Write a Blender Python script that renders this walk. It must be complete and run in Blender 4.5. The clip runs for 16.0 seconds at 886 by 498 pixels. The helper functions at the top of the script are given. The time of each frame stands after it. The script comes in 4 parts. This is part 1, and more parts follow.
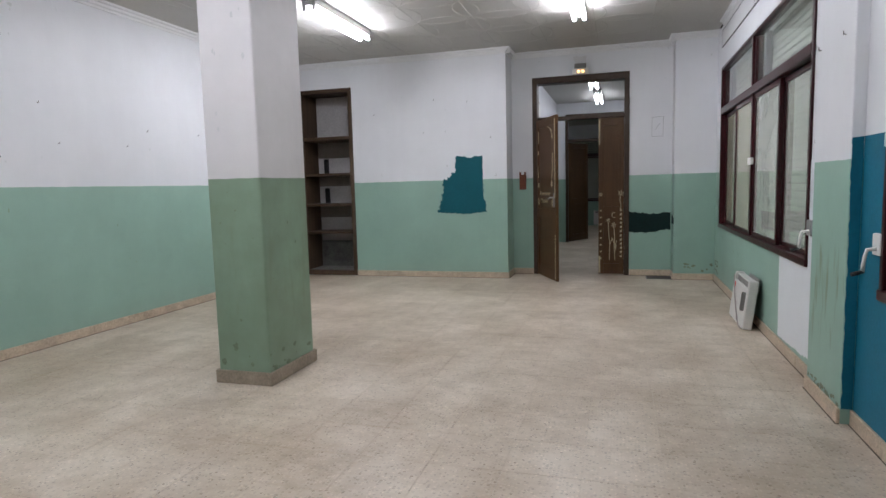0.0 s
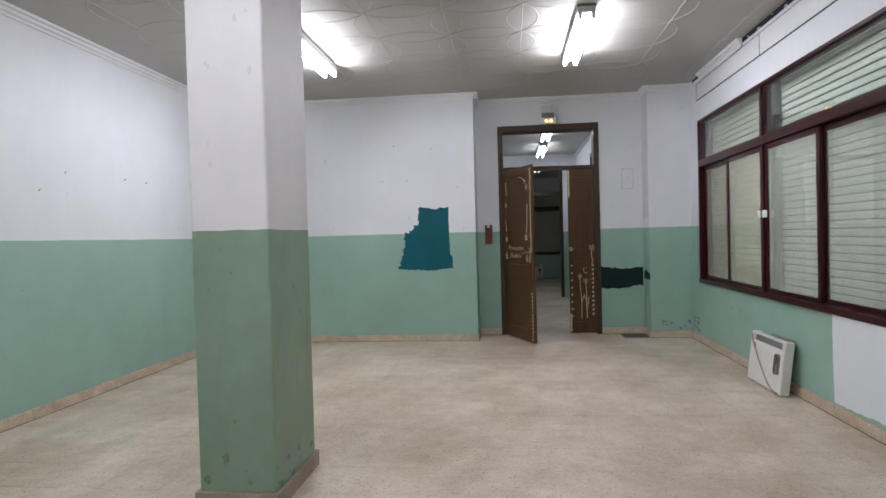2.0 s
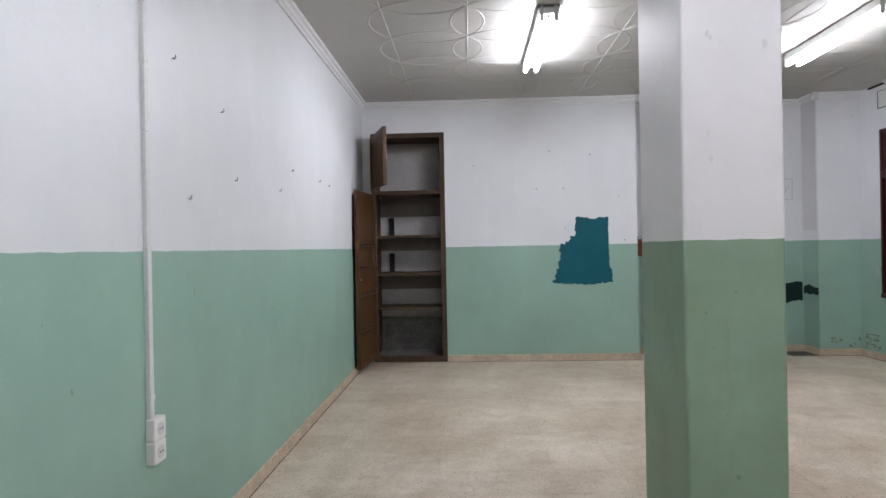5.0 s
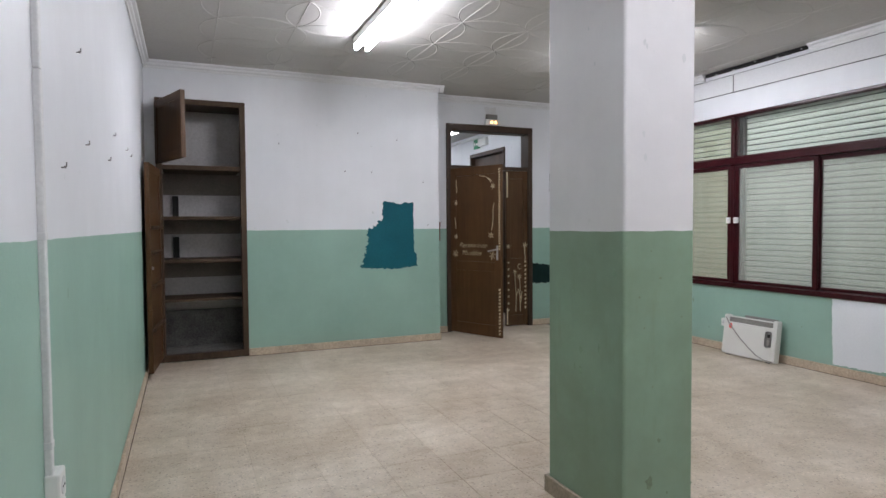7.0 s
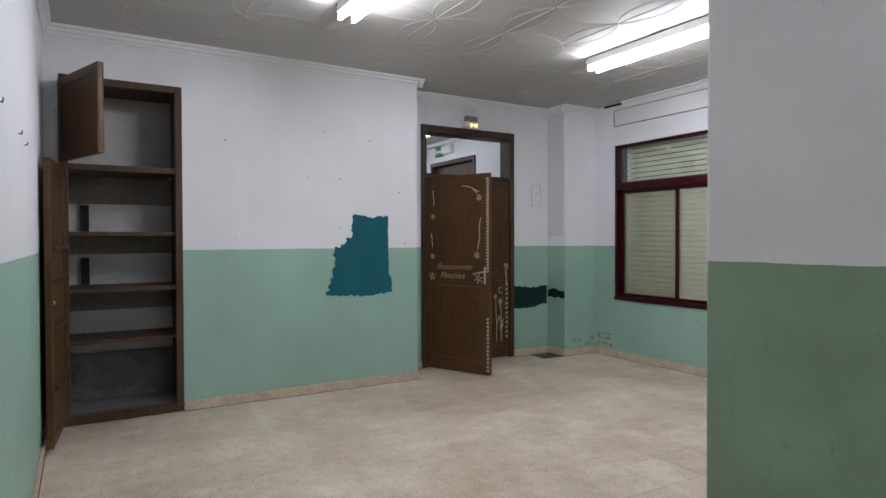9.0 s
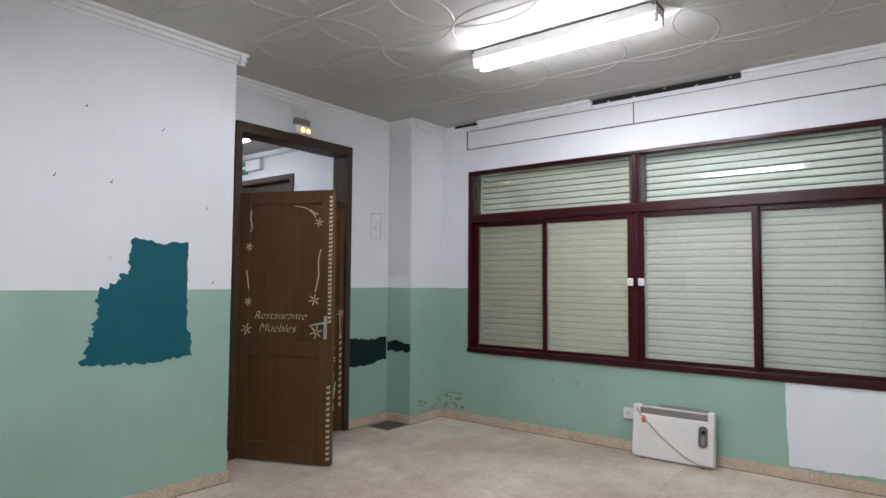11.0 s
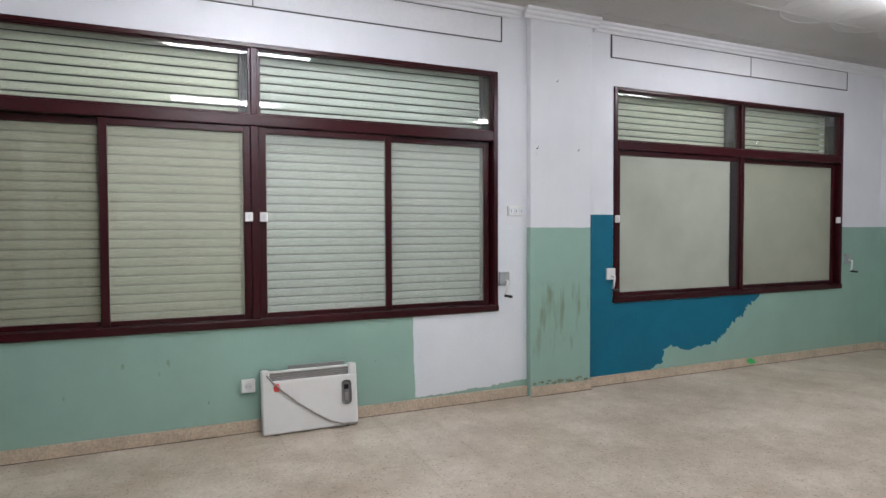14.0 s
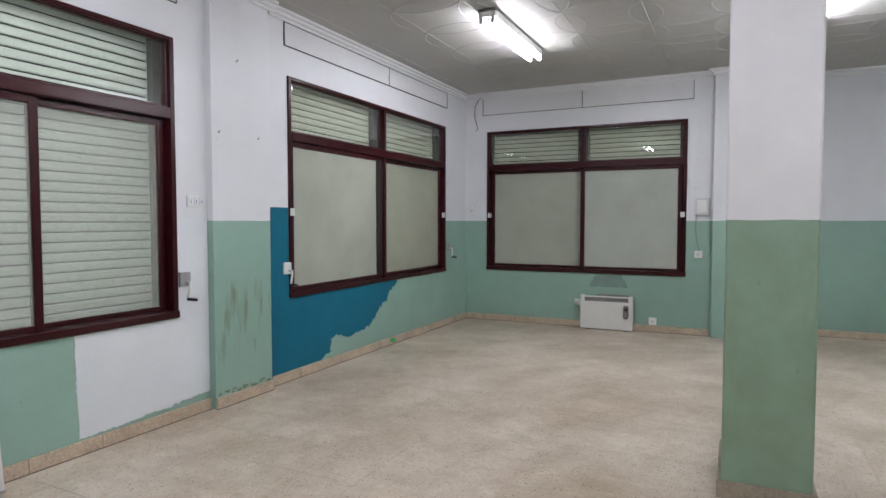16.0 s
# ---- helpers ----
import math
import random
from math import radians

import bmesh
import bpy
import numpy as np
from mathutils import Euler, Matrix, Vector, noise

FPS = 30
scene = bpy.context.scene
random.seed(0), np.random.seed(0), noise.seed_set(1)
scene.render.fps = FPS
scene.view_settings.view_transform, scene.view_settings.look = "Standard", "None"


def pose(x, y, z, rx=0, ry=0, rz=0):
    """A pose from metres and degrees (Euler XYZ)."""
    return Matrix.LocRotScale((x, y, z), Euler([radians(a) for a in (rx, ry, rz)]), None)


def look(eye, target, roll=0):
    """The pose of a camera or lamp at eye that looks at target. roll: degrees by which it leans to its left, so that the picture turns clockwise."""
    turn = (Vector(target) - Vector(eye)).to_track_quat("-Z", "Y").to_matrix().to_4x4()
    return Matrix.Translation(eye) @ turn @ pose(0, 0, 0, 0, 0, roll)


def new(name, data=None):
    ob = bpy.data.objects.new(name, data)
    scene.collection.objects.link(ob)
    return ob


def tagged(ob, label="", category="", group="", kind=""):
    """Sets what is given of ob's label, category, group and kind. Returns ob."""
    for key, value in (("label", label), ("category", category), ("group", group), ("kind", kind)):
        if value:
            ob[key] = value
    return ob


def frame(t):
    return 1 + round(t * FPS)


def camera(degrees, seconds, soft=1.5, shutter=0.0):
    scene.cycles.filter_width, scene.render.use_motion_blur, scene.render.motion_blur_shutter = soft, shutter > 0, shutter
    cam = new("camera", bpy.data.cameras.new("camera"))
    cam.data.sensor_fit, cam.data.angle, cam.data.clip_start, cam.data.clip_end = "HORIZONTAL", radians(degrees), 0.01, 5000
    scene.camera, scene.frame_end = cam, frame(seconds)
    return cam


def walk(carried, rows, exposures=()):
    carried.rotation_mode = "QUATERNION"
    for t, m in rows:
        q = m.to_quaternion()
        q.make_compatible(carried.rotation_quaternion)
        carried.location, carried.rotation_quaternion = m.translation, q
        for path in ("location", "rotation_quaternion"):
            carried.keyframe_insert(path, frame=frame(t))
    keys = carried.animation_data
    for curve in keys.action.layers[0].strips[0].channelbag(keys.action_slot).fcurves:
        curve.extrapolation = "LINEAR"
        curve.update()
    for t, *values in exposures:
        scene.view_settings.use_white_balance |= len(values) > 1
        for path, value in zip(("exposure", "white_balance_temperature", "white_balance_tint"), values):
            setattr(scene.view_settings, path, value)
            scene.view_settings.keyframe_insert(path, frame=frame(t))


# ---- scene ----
cam = camera(72.4, 16.0)
PATH = [
    (0, (5.269, 3.556, 1.222), (4.708, 5.464, 1.016), -1.5),
    (0.5, (5.027, 3.693, 1.227), (4.633, 5.642, 1.017), -1.7),
    (1, (4.8, 3.914, 1.242), (4.497, 5.888, 1.148), -0.9),
    (1.5, (4.67, 3.94, 1.249), (4.309, 5.906, 1.186), -1.2),
    (2, (4.259, 4.129, 1.244), (4.041, 6.117, 1.206), -1.5),
    (2.5, (3.943, 4.225, 1.248), (3.566, 6.189, 1.236), -1.7),
    (3, (3.563, 4.128, 1.24), (3.164, 6.088, 1.209), -1.8),
    (3.5, (3.166, 4.251, 1.244), (2.826, 6.221, 1.2), -2.0),
    (6, (1.463, 4.585, 1.312), (1.794, 6.558, 1.331), -0.4),
    (6.5, (1.324, 4.672, 1.312), (1.953, 6.57, 1.267), -0.2),
    (7, (1.144, 4.822, 1.329), (1.924, 6.662, 1.254), -0.4),
    (7.5, (1.056, 5.103, 1.296), (1.932, 6.9, 1.236), -0.6),
    (8, (1.006, 5.406, 1.37), (1.965, 7.16, 1.326), -0.4),
    (10.5, (1.234, 7.224, 1.376), (2.489, 8.78, 1.428), 0.3),
    (11, (1.463, 7.63, 1.362), (3.039, 8.857, 1.47), 0.4),
    (11.5, (1.397, 8.178, 1.367), (3.262, 8.899, 1.369), 0.6),
    (12, (1.588, 8.585, 1.314), (3.555, 8.945, 1.284), 1.7),
    (12.5, (1.749, 8.919, 1.356), (3.748, 8.949, 1.347), 1.0),
    (13, (1.961, 9.233, 1.268), (3.946, 8.992, 1.221), -0.2),
    (13.5, (2.124, 9.523, 1.264), (4.065, 9.042, 1.23), -0.5),
    (14, (2.375, 9.917, 1.282), (4.201, 9.104, 1.22), -0.2),
    (14.5, (2.619, 10.098, 1.275), (4.303, 9.022, 1.187), -0.3),
    (15, (2.772, 10.256, 1.295), (4.2, 8.857, 1.228), 0.3),
    (15.5, (2.898, 10.362, 1.289), (3.982, 8.685, 1.18), 0.9),
    (16, (3.118, 10.45, 1.299), (3.99, 8.652, 1.206), 0.0),
]
walk(cam, [(t, look(eye, target, roll)) for t, eye, target, roll in PATH],
     exposures=[(0, 0.24), (2.5, 0.30), (3.5, 0.32), (6, 0.35), (8, 0.28), (10.5, 0.15), (11, 0.47), (11.5, 0.56), (12.5, 0.40), (14.5, 0.34), (16, 0.33)])

# ---- world and light ----
world = bpy.data.worlds.new("night")
scene.world = world
world.use_nodes = True
world.node_tree.nodes["Background"].inputs[0].default_value = (0.02, 0.025, 0.035, 1)
world.node_tree.nodes["Background"].inputs[1].default_value = 0.3
TUBE_POWER = 80.0
WEST_TUBES, EAST_TUBES, SOUTH_EAST_TUBES = 1.12, 0.88, 0.62    # strength per lamp group, set to balance brightness across the room

# ---- plan, metres ----
WX = 6.37            # window wall
YA = 11.35           # wall with the built-in cupboard
YD = 11.78           # wall with the door
YB = 3.05            # back wall with window
CEIL = 2.95
DADO = 1.30
XL = 0.79            # wall opposite the windows
T = 0.25             # wall thickness


# ---- mesh helpers ----
def box(bm, x0, y0, z0, x1, y1, z1):
    v = [bm.verts.new(p) for p in ((x0, y0, z0), (x1, y0, z0), (x1, y1, z0), (x0, y1, z0),
                                   (x0, y0, z1), (x1, y0, z1), (x1, y1, z1), (x0, y1, z1))]
    fs = [bm.faces.new([v[i] for i in q]) for q in ((0, 3, 2, 1), (4, 5, 6, 7), (0, 1, 5, 4), (1, 2, 6, 5), (2, 3, 7, 6), (3, 0, 4, 7))]
    return v, fs


def rbox(bm, x0, y0, z0, x1, y1, z1, r=0.004, seg=2):
    v, fs = box(bm, x0, y0, z0, x1, y1, z1)
    es = list({e for f in fs for e in f.edges})
    bmesh.ops.bevel(bm, geom=es, offset=r, segments=seg, affect="EDGES", profile=0.5)


def prism(bm, pts, d0, d1, axis):
    """A flat outline pushed from d0 to d1 along axis (0 x, 1 y, 2 z); pts are the two other coordinates in order."""
    def at(p, d):
        c = [p[0], p[1]]
        c.insert(axis, d)
        return c
    a = [bm.verts.new(at(p, d0)) for p in pts]
    b = [bm.verts.new(at(p, d1)) for p in pts]
    bm.faces.new(a)
    bm.faces.new(b[::-1])
    n = len(pts)
    for i in range(n):
        bm.faces.new((a[i], b[i], b[(i + 1) % n], a[(i + 1) % n]))
    bmesh.ops.recalc_face_normals(bm, faces=bm.faces)


def cyl(bm, p, q, r, seg=12, r2=None):
    p, q = Vector(p), Vector(q)
    d = q - p
    m = Matrix.Translation((p + q) / 2) @ d.to_track_quat("Z", "Y").to_matrix().to_4x4()
    bmesh.ops.create_cone(bm, cap_ends=True, segments=seg, radius1=r, radius2=r if r2 is None else r2, depth=d.length, matrix=m)


def tube(bm, pts, r, seg=6):
    """A bent round rod through pts."""
    pts = [Vector(p) for p in pts]
    rings = []
    for i, p in enumerate(pts):
        d = (pts[min(i + 1, len(pts) - 1)] - pts[max(i - 1, 0)]).normalized()
        a = d.orthogonal().normalized() if not rings else (rings[-1][1] - d * rings[-1][1].dot(d)).normalized()
        b = d.cross(a)
        ring = [bm.verts.new(p + r * (a * math.cos(k * math.tau / seg) + b * math.sin(k * math.tau / seg))) for k in range(seg)]
        if rings:
            for k in range(seg):
                bm.faces.new((rings[-1][0][k], rings[-1][0][(k + 1) % seg], ring[(k + 1) % seg], ring[k]))
        rings.append((ring, a))
    bm.faces.new(rings[0][0][::-1])
    bm.faces.new(rings[-1][0])


def mesh_of(name, bm, material, smooth=False):
    me = bpy.data.meshes.new(name)
    bm.to_mesh(me)
    bm.free()
    me.materials.append(material)
    if smooth:
        for p in me.polygons:
            p.use_smooth = True
    return me


def part(name, bm, material, parent=None, label="", smooth=False):
    ob = new(name, mesh_of(name, bm, material, smooth) if isinstance(bm, bmesh.types.BMesh) else bm)
    ob.parent = parent
    if label:
        ob["label"] = label
    return ob


def thing(name, m=Matrix(), label="", category="", group="", kind=""):
    ob = new(name)
    ob.empty_display_size = 0.1
    ob.matrix_basis = m
    return tagged(ob, label, category, group, kind)


def made(fn, *a, **k):
    bm = bmesh.new()
    fn(bm, *a, **k)
    return bm


# ---- materials ----
def material(name):
    m = bpy.data.materials.new(name)
    m.use_nodes = True
    nt = m.node_tree
    return m, nt, nt.nodes["Principled BSDF"]


def node(nt, kind, **kw):
    n = nt.nodes.new(kind)
    for k, v in kw.items():
        n.inputs[k.replace("_", " ")].default_value = v
    return n


def noise_tex(nt, scale, detail=4.0, rough=0.6, coord=None):
    n = node(nt, "ShaderNodeTexNoise", Scale=scale, Detail=detail, Roughness=rough)
    if coord is not None:
        nt.links.new(coord, n.inputs["Vector"])
    return n.outputs["Fac"]


def ramp(nt, fac, p0, c0, p1, c1):
    r = nt.nodes.new("ShaderNodeValToRGB")
    r.color_ramp.elements[0].position, r.color_ramp.elements[1].position = p0, p1
    r.color_ramp.elements[0].color, r.color_ramp.elements[1].color = (*c0, 1), (*c1, 1)
    nt.links.new(fac, r.inputs["Fac"])
    return r.outputs["Color"]


def mixed(nt, fac, a, b, blend="MIX"):
    n = nt.nodes.new("ShaderNodeMix")
    n.data_type, n.blend_type = "RGBA", blend
    for s, v in ((n.inputs["Factor"], fac), (n.inputs["A"], a), (n.inputs["B"], b)):
        if isinstance(v, (int, float)):
            s.default_value = v
        elif isinstance(v, tuple):
            s.default_value = (*v, 1)
        else:
            nt.links.new(v, s)
    return n.outputs["Result"]


def calc(nt, op, a, b):
    n = nt.nodes.new("ShaderNodeMath")
    n.operation = op
    for s, v in zip(n.inputs, (a, b)):
        if isinstance(v, (int, float)):
            s.default_value = v
        else:
            nt.links.new(v, s)
    return n.outputs[0]


def bumped(nt, bsdf, fac, strength, dist=0.004):
    b = node(nt, "ShaderNodeBump", Strength=strength, Distance=dist)
    nt.links.new(fac, b.inputs["Height"])
    nt.links.new(b.outputs["Normal"], bsdf.inputs["Normal"])


def position(nt):
    return nt.nodes.new("ShaderNodeNewGeometry").outputs["Position"]


WHITE = (0.70, 0.71, 0.74)
GREEN = (0.265, 0.41, 0.342)


def plain(name, col, rough=0.5, var=0.12, scale=6.0, fine=90.0, bump=0.15, metal=0.0, dist=0.002):
    """A surface with cloudy variation, fine grain and slight relief."""
    m, nt, b = material(name)
    pos = position(nt)
    big = noise_tex(nt, scale, 5, 0.65, pos)
    small = noise_tex(nt, fine, 3, 0.6, pos)
    lo = tuple(c * (1 - var) for c in col)
    hi = tuple(min(1, c * (1 + var)) for c in col)
    c = ramp(nt, big, 0.3, lo, 0.7, hi)
    c = mixed(nt, 0.5, c, ramp(nt, small, 0.3, lo, 0.7, hi))
    nt.links.new(c, b.inputs["Base Color"])
    b.inputs["Roughness"].default_value = rough
    b.inputs["Metallic"].default_value = metal
    bumped(nt, b, small, bump, dist)
    return m


def wall_paint(name, green=GREEN, white=WHITE, wobble=0.003, stain=0.07, line=DADO, grime=0.0, drips=None):
    """White plaster over a green dado, uneven along the painted line, with scuffs."""
    m, nt, b = material(name)
    pos = position(nt)
    sep = nt.nodes.new("ShaderNodeSeparateXYZ")
    nt.links.new(pos, sep.inputs[0])
    edge = noise_tex(nt, 9, 3, 0.6, pos)
    z = calc(nt, "ADD", sep.outputs["Z"], calc(nt, "MULTIPLY", calc(nt, "SUBTRACT", edge, 0.5), wobble * 4))
    up = calc(nt, "GREATER_THAN", z, line)
    cloud = noise_tex(nt, 1.3, 6, 0.62, pos)
    g = ramp(nt, cloud, 0.32, tuple(c * (1 - stain * 1.5) for c in green), 0.68, tuple(c * (1 + stain) for c in green))
    w = ramp(nt, cloud, 0.32, tuple(c * (1 - stain * 0.7) for c in white), 0.68, tuple(c * (1 + stain * 0.5) for c in white))
    c = mixed(nt, up, g, w)
    # olive grime in patches
    if grime:
        dirt = noise_tex(nt, 2.1, 5, 0.65, pos)
        low = calc(nt, "SUBTRACT", 1.0, up)
        f = calc(nt, "MULTIPLY", low, calc(nt, "MULTIPLY", dirt, grime))
        c = mixed(nt, f, c, (0.155, 0.20, 0.125))
    # olive drip marks running down between two heights
    if drips:
        tall = nt.nodes.new("ShaderNodeMapping")
        tall.inputs["Scale"].default_value = (13, 13, 2.2)
        nt.links.new(pos, tall.inputs["Vector"])
        run = noise_tex(nt, 1.0, 5, 0.6, tall.outputs[0])
        band = nt.nodes.new("ShaderNodeMapRange")
        band.interpolation_type = "SMOOTHSTEP"
        mid, half = (drips[0] + drips[1]) / 2, (drips[1] - drips[0]) / 2
        nt.links.new(calc(nt, "ABSOLUTE", calc(nt, "SUBTRACT", sep.outputs["Z"], mid), 0.0), band.inputs["Value"])
        band.inputs["From Min"].default_value, band.inputs["From Max"].default_value = half * 0.5, half
        band.inputs["To Min"].default_value, band.inputs["To Max"].default_value = 1.0, 0.0
        f = calc(nt, "MULTIPLY", band.outputs[0], ramp(nt, run, 0.53, (0, 0, 0), 0.68, (drips[2],) * 3))
        c = mixed(nt, f, c, (0.165, 0.205, 0.125))
    # small scuffs and old filler spots
    spots = noise_tex(nt, 11, 2, 0.5, pos)
    c = mixed(nt, ramp(nt, spots, 0.74, (0, 0, 0), 0.80, (0.35, 0.35, 0.35)), c, (0.30, 0.33, 0.29))
    roller = nt.nodes.new("ShaderNodeMapping")
    roller.inputs["Scale"].default_value = (7, 7, 0.6)
    nt.links.new(pos, roller.inputs["Vector"])
    streak = noise_tex(nt, 1.0, 4, 0.6, roller.outputs[0])
    c = mixed(nt, 0.5, c, ramp(nt, streak, 0.3, (0.95, 0.95, 0.95), 0.7, (1, 1, 1)), "MULTIPLY")
    nt.links.new(c, b.inputs["Base Color"])
    b.inputs["Roughness"].default_value = 0.48
    grain = noise_tex(nt, 55, 4, 0.6, pos)
    bumped(nt, b, calc(nt, "ADD", calc(nt, "MULTIPLY", cloud, 2.0), calc(nt, "MULTIPLY", grain, 0.35)), 0.35, 0.006)
    return m


def terrazzo(name, tone=(0.62, 0.55, 0.47), by_piece=True, base=False):
    """Beige terrazzo: cream and brown chips in a pale binder, worn."""
    m, nt, b = material(name)
    pos = position(nt)
    vor = nt.nodes.new("ShaderNodeTexVoronoi")
    vor.inputs["Scale"].default_value = 62
    nt.links.new(pos, vor.inputs["Vector"])
    bw = nt.nodes.new("ShaderNodeSeparateColor")
    nt.links.new(vor.outputs["Color"], bw.inputs[0])
    chip = ramp(nt, bw.outputs[0], 0.0, tuple(c * 0.66 for c in tone), 1.0, tuple(min(1, c * 1.24) for c in tone))
    size = calc(nt, "LESS_THAN", vor.outputs["Distance"], 0.40)
    c = mixed(nt, calc(nt, "MULTIPLY", size, 0.8), tone, chip)
    dark = calc(nt, "MULTIPLY", calc(nt, "GREATER_THAN", bw.outputs[1], 0.925), size)
    c = mixed(nt, calc(nt, "MULTIPLY", dark, calc(nt, "MULTIPLY", noise_tex(nt, 3.0, 3, 0.6, pos), 0.85)), c, (0.20, 0.145, 0.10))
    cloud = noise_tex(nt, 1.1, 6, 0.65, pos)
    c = mixed(nt, 0.8, c, ramp(nt, cloud, 0.36, (0.68, 0.61, 0.52), 0.60, (1.08, 1.07, 1.05)), "MULTIPLY")
    patch = noise_tex(nt, 4.5, 5, 0.7, pos)
    c = mixed(nt, 0.65, c, ramp(nt, patch, 0.34, (0.70, 0.65, 0.58), 0.60, (1, 1, 1)), "MULTIPLY")
    # dirt worked into the tile edges
    sep = nt.nodes.new("ShaderNodeSeparateXYZ")
    nt.links.new(pos, sep.inputs[0])
    px = calc(nt, "PINGPONG", calc(nt, "SUBTRACT", sep.outputs["X"], 0.79), 0.1665)
    py = calc(nt, "PINGPONG", calc(nt, "SUBTRACT", 12.0, sep.outputs["Y"]), 0.1665)
    near = calc(nt, "ADD", calc(nt, "MINIMUM", px, py), calc(nt, "MULTIPLY", calc(nt, "SUBTRACT", patch, 0.5), 0.05))
    c = mixed(nt, 1.0, c, ramp(nt, calc(nt, "MULTIPLY", near, 10.0), 0.02, (0.98, 0.973, 0.962), 0.28, (1, 1, 1)), "MULTIPLY")
    if by_piece:
        info = nt.nodes.new("ShaderNodeObjectInfo")
        c = mixed(nt, 1.0, c, ramp(nt, info.outputs["Random"], 0.0, (0.94, 0.93, 0.915), 1.0, (1.02, 1.02, 1.02)), "MULTIPLY")
    nt.links.new(c, b.inputs["Base Color"])
    rr = nt.nodes.new("ShaderNodeMapRange")
    rr.inputs["To Min"].default_value, rr.inputs["To Max"].default_value = 0.30, 0.55
    nt.links.new(patch, rr.inputs["Value"])
    nt.links.new(rr.outputs[0], b.inputs["Roughness"])
    bumped(nt, b, noise_tex(nt, 30, 4, 0.6, pos), 0.10, 0.003)
    return m


def wood(name, dark, light, rough=0.45):
    m, nt, b = material(name)
    co = nt.nodes.new("ShaderNodeTexCoord").outputs["Object"]
    mp = nt.nodes.new("ShaderNodeMapping")
    mp.inputs["Scale"].default_value = (28, 28, 1.6)
    nt.links.new(co, mp.inputs["Vector"])
    grain = noise_tex(nt, 1.0, 6, 0.65, mp.outputs[0])
    c = ramp(nt, grain, 0.3, dark, 0.7, light)
    worn = noise_tex(nt, 3.0, 5, 0.6, co)
    c = mixed(nt, 0.6, c, ramp(nt, worn, 0.3, (0.72, 0.72, 0.72), 0.7, (1.15, 1.12, 1.1)), "MULTIPLY")
    nt.links.new(c, b.inputs["Base Color"])
    b.inputs["Roughness"].default_value = rough
    bumped(nt, b, grain, 0.2, 0.002)
    return m


def glass(name, haze, tint=(0.45, 0.475, 0.43)):
    """Window glass with a film of dust."""
    m, nt, b = material(name)
    b.inputs["Base Color"].default_value = (0.93, 0.97, 0.94, 1)
    b.inputs["Transmission Weight"].default_value = 1.0
    b.inputs["Roughness"].default_value = 0.0
    b.inputs["IOR"].default_value = 1.45
    if haze > 0:
        d = nt.nodes.new("ShaderNodeBsdfDiffuse")
        pos = position(nt)
        dirt = noise_tex(nt, 2.2, 5, 0.6, pos)
        nt.links.new(ramp(nt, dirt, 0.3, tuple(c * 0.9 for c in tint), 0.7, tint), d.inputs["Color"])
        mix = nt.nodes.new("ShaderNodeMixShader")
        f = nt.nodes.new("ShaderNodeMapRange")
        f.inputs["To Min"].default_value, f.inputs["To Max"].default_value = haze * 0.92, min(1, haze * 1.06)
        nt.links.new(dirt, f.inputs["Value"])
        nt.links.new(f.outputs[0], mix.inputs[0])
        nt.links.new(b.outputs[0], mix.inputs[1])
        nt.links.new(d.outputs[0], mix.inputs[2])
        nt.links.new(mix.outputs[0], nt.nodes["Material Output"].inputs["Surface"])
    return m


def glow(name, col, strength):
    m, nt, b = material(name)
    b.inputs["Emission Color"].default_value = (*col, 1)
    b.inputs["Emission Strength"].default_value = strength
    b.inputs["Base Color"].default_value = (0.8, 0.8, 0.8, 1)
    return m


M_WALL = wall_paint("painted_plaster")
M_PILASTER = wall_paint("stained_painted_plaster", drips=(0.22, 0.98, 0.85))
M_COLUMN = wall_paint("column_paint", (0.27, 0.405, 0.31), (0.72, 0.70, 0.715), stain=0.13, line=1.303, grime=0.95, drips=(0.3, 1.25, 0.3))
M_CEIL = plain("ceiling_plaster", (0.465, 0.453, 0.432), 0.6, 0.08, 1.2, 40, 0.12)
M_CORNICE = plain("cornice_plaster", (0.70, 0.70, 0.71), 0.55, 0.06, 3, 60, 0.15)
M_TILE = terrazzo("terrazzo_tile")
M_TILE_REST = terrazzo("terrazzo_floor", by_piece=False)
M_SKIRT = plain("terrazzo_skirting", (0.49, 0.385, 0.285), 0.5, 0.40, 7, 70, 0.25)
M_PLINTH = plain("dirty_terrazzo_plinth", (0.30, 0.245, 0.19), 0.55, 0.35, 9, 60, 0.25)
M_GROUT = plain("tile_joint", (0.54, 0.475, 0.395), 0.8)
M_DOOR = wood("brown_varnished_wood", (0.066, 0.031, 0.011), (0.090, 0.044, 0.017), 0.42)
M_FRAMEWOOD = wood("dark_door_frame_wood", (0.036, 0.022, 0.014), (0.062, 0.038, 0.024), 0.45)
M_SHELF = wood("cupboard_wood", (0.042, 0.024, 0.013), (0.080, 0.049, 0.028), 0.6)
M_CUPBACK = plain("cupboard_plaster", (0.50, 0.48, 0.48), 0.8, 0.22, 3, 40, 0.3)
M_RED = plain("maroon_lacquer", (0.030, 0.003, 0.005), 0.28, 0.25, 8, 120, 0.08)
M_GUIDE = plain("dark_guide_rail", (0.013, 0.010, 0.010), 0.6)
for m_ in (M_RED, M_DOOR, M_FRAMEWOOD, M_SHELF):
    m_.node_tree.nodes["Principled BSDF"].inputs["Specular IOR Level"].default_value = 0.28
M_SLAT = plain("cream_shutter_slat", (0.335, 0.345, 0.262), 0.45, 0.05, 1.5, 60, 0.01)
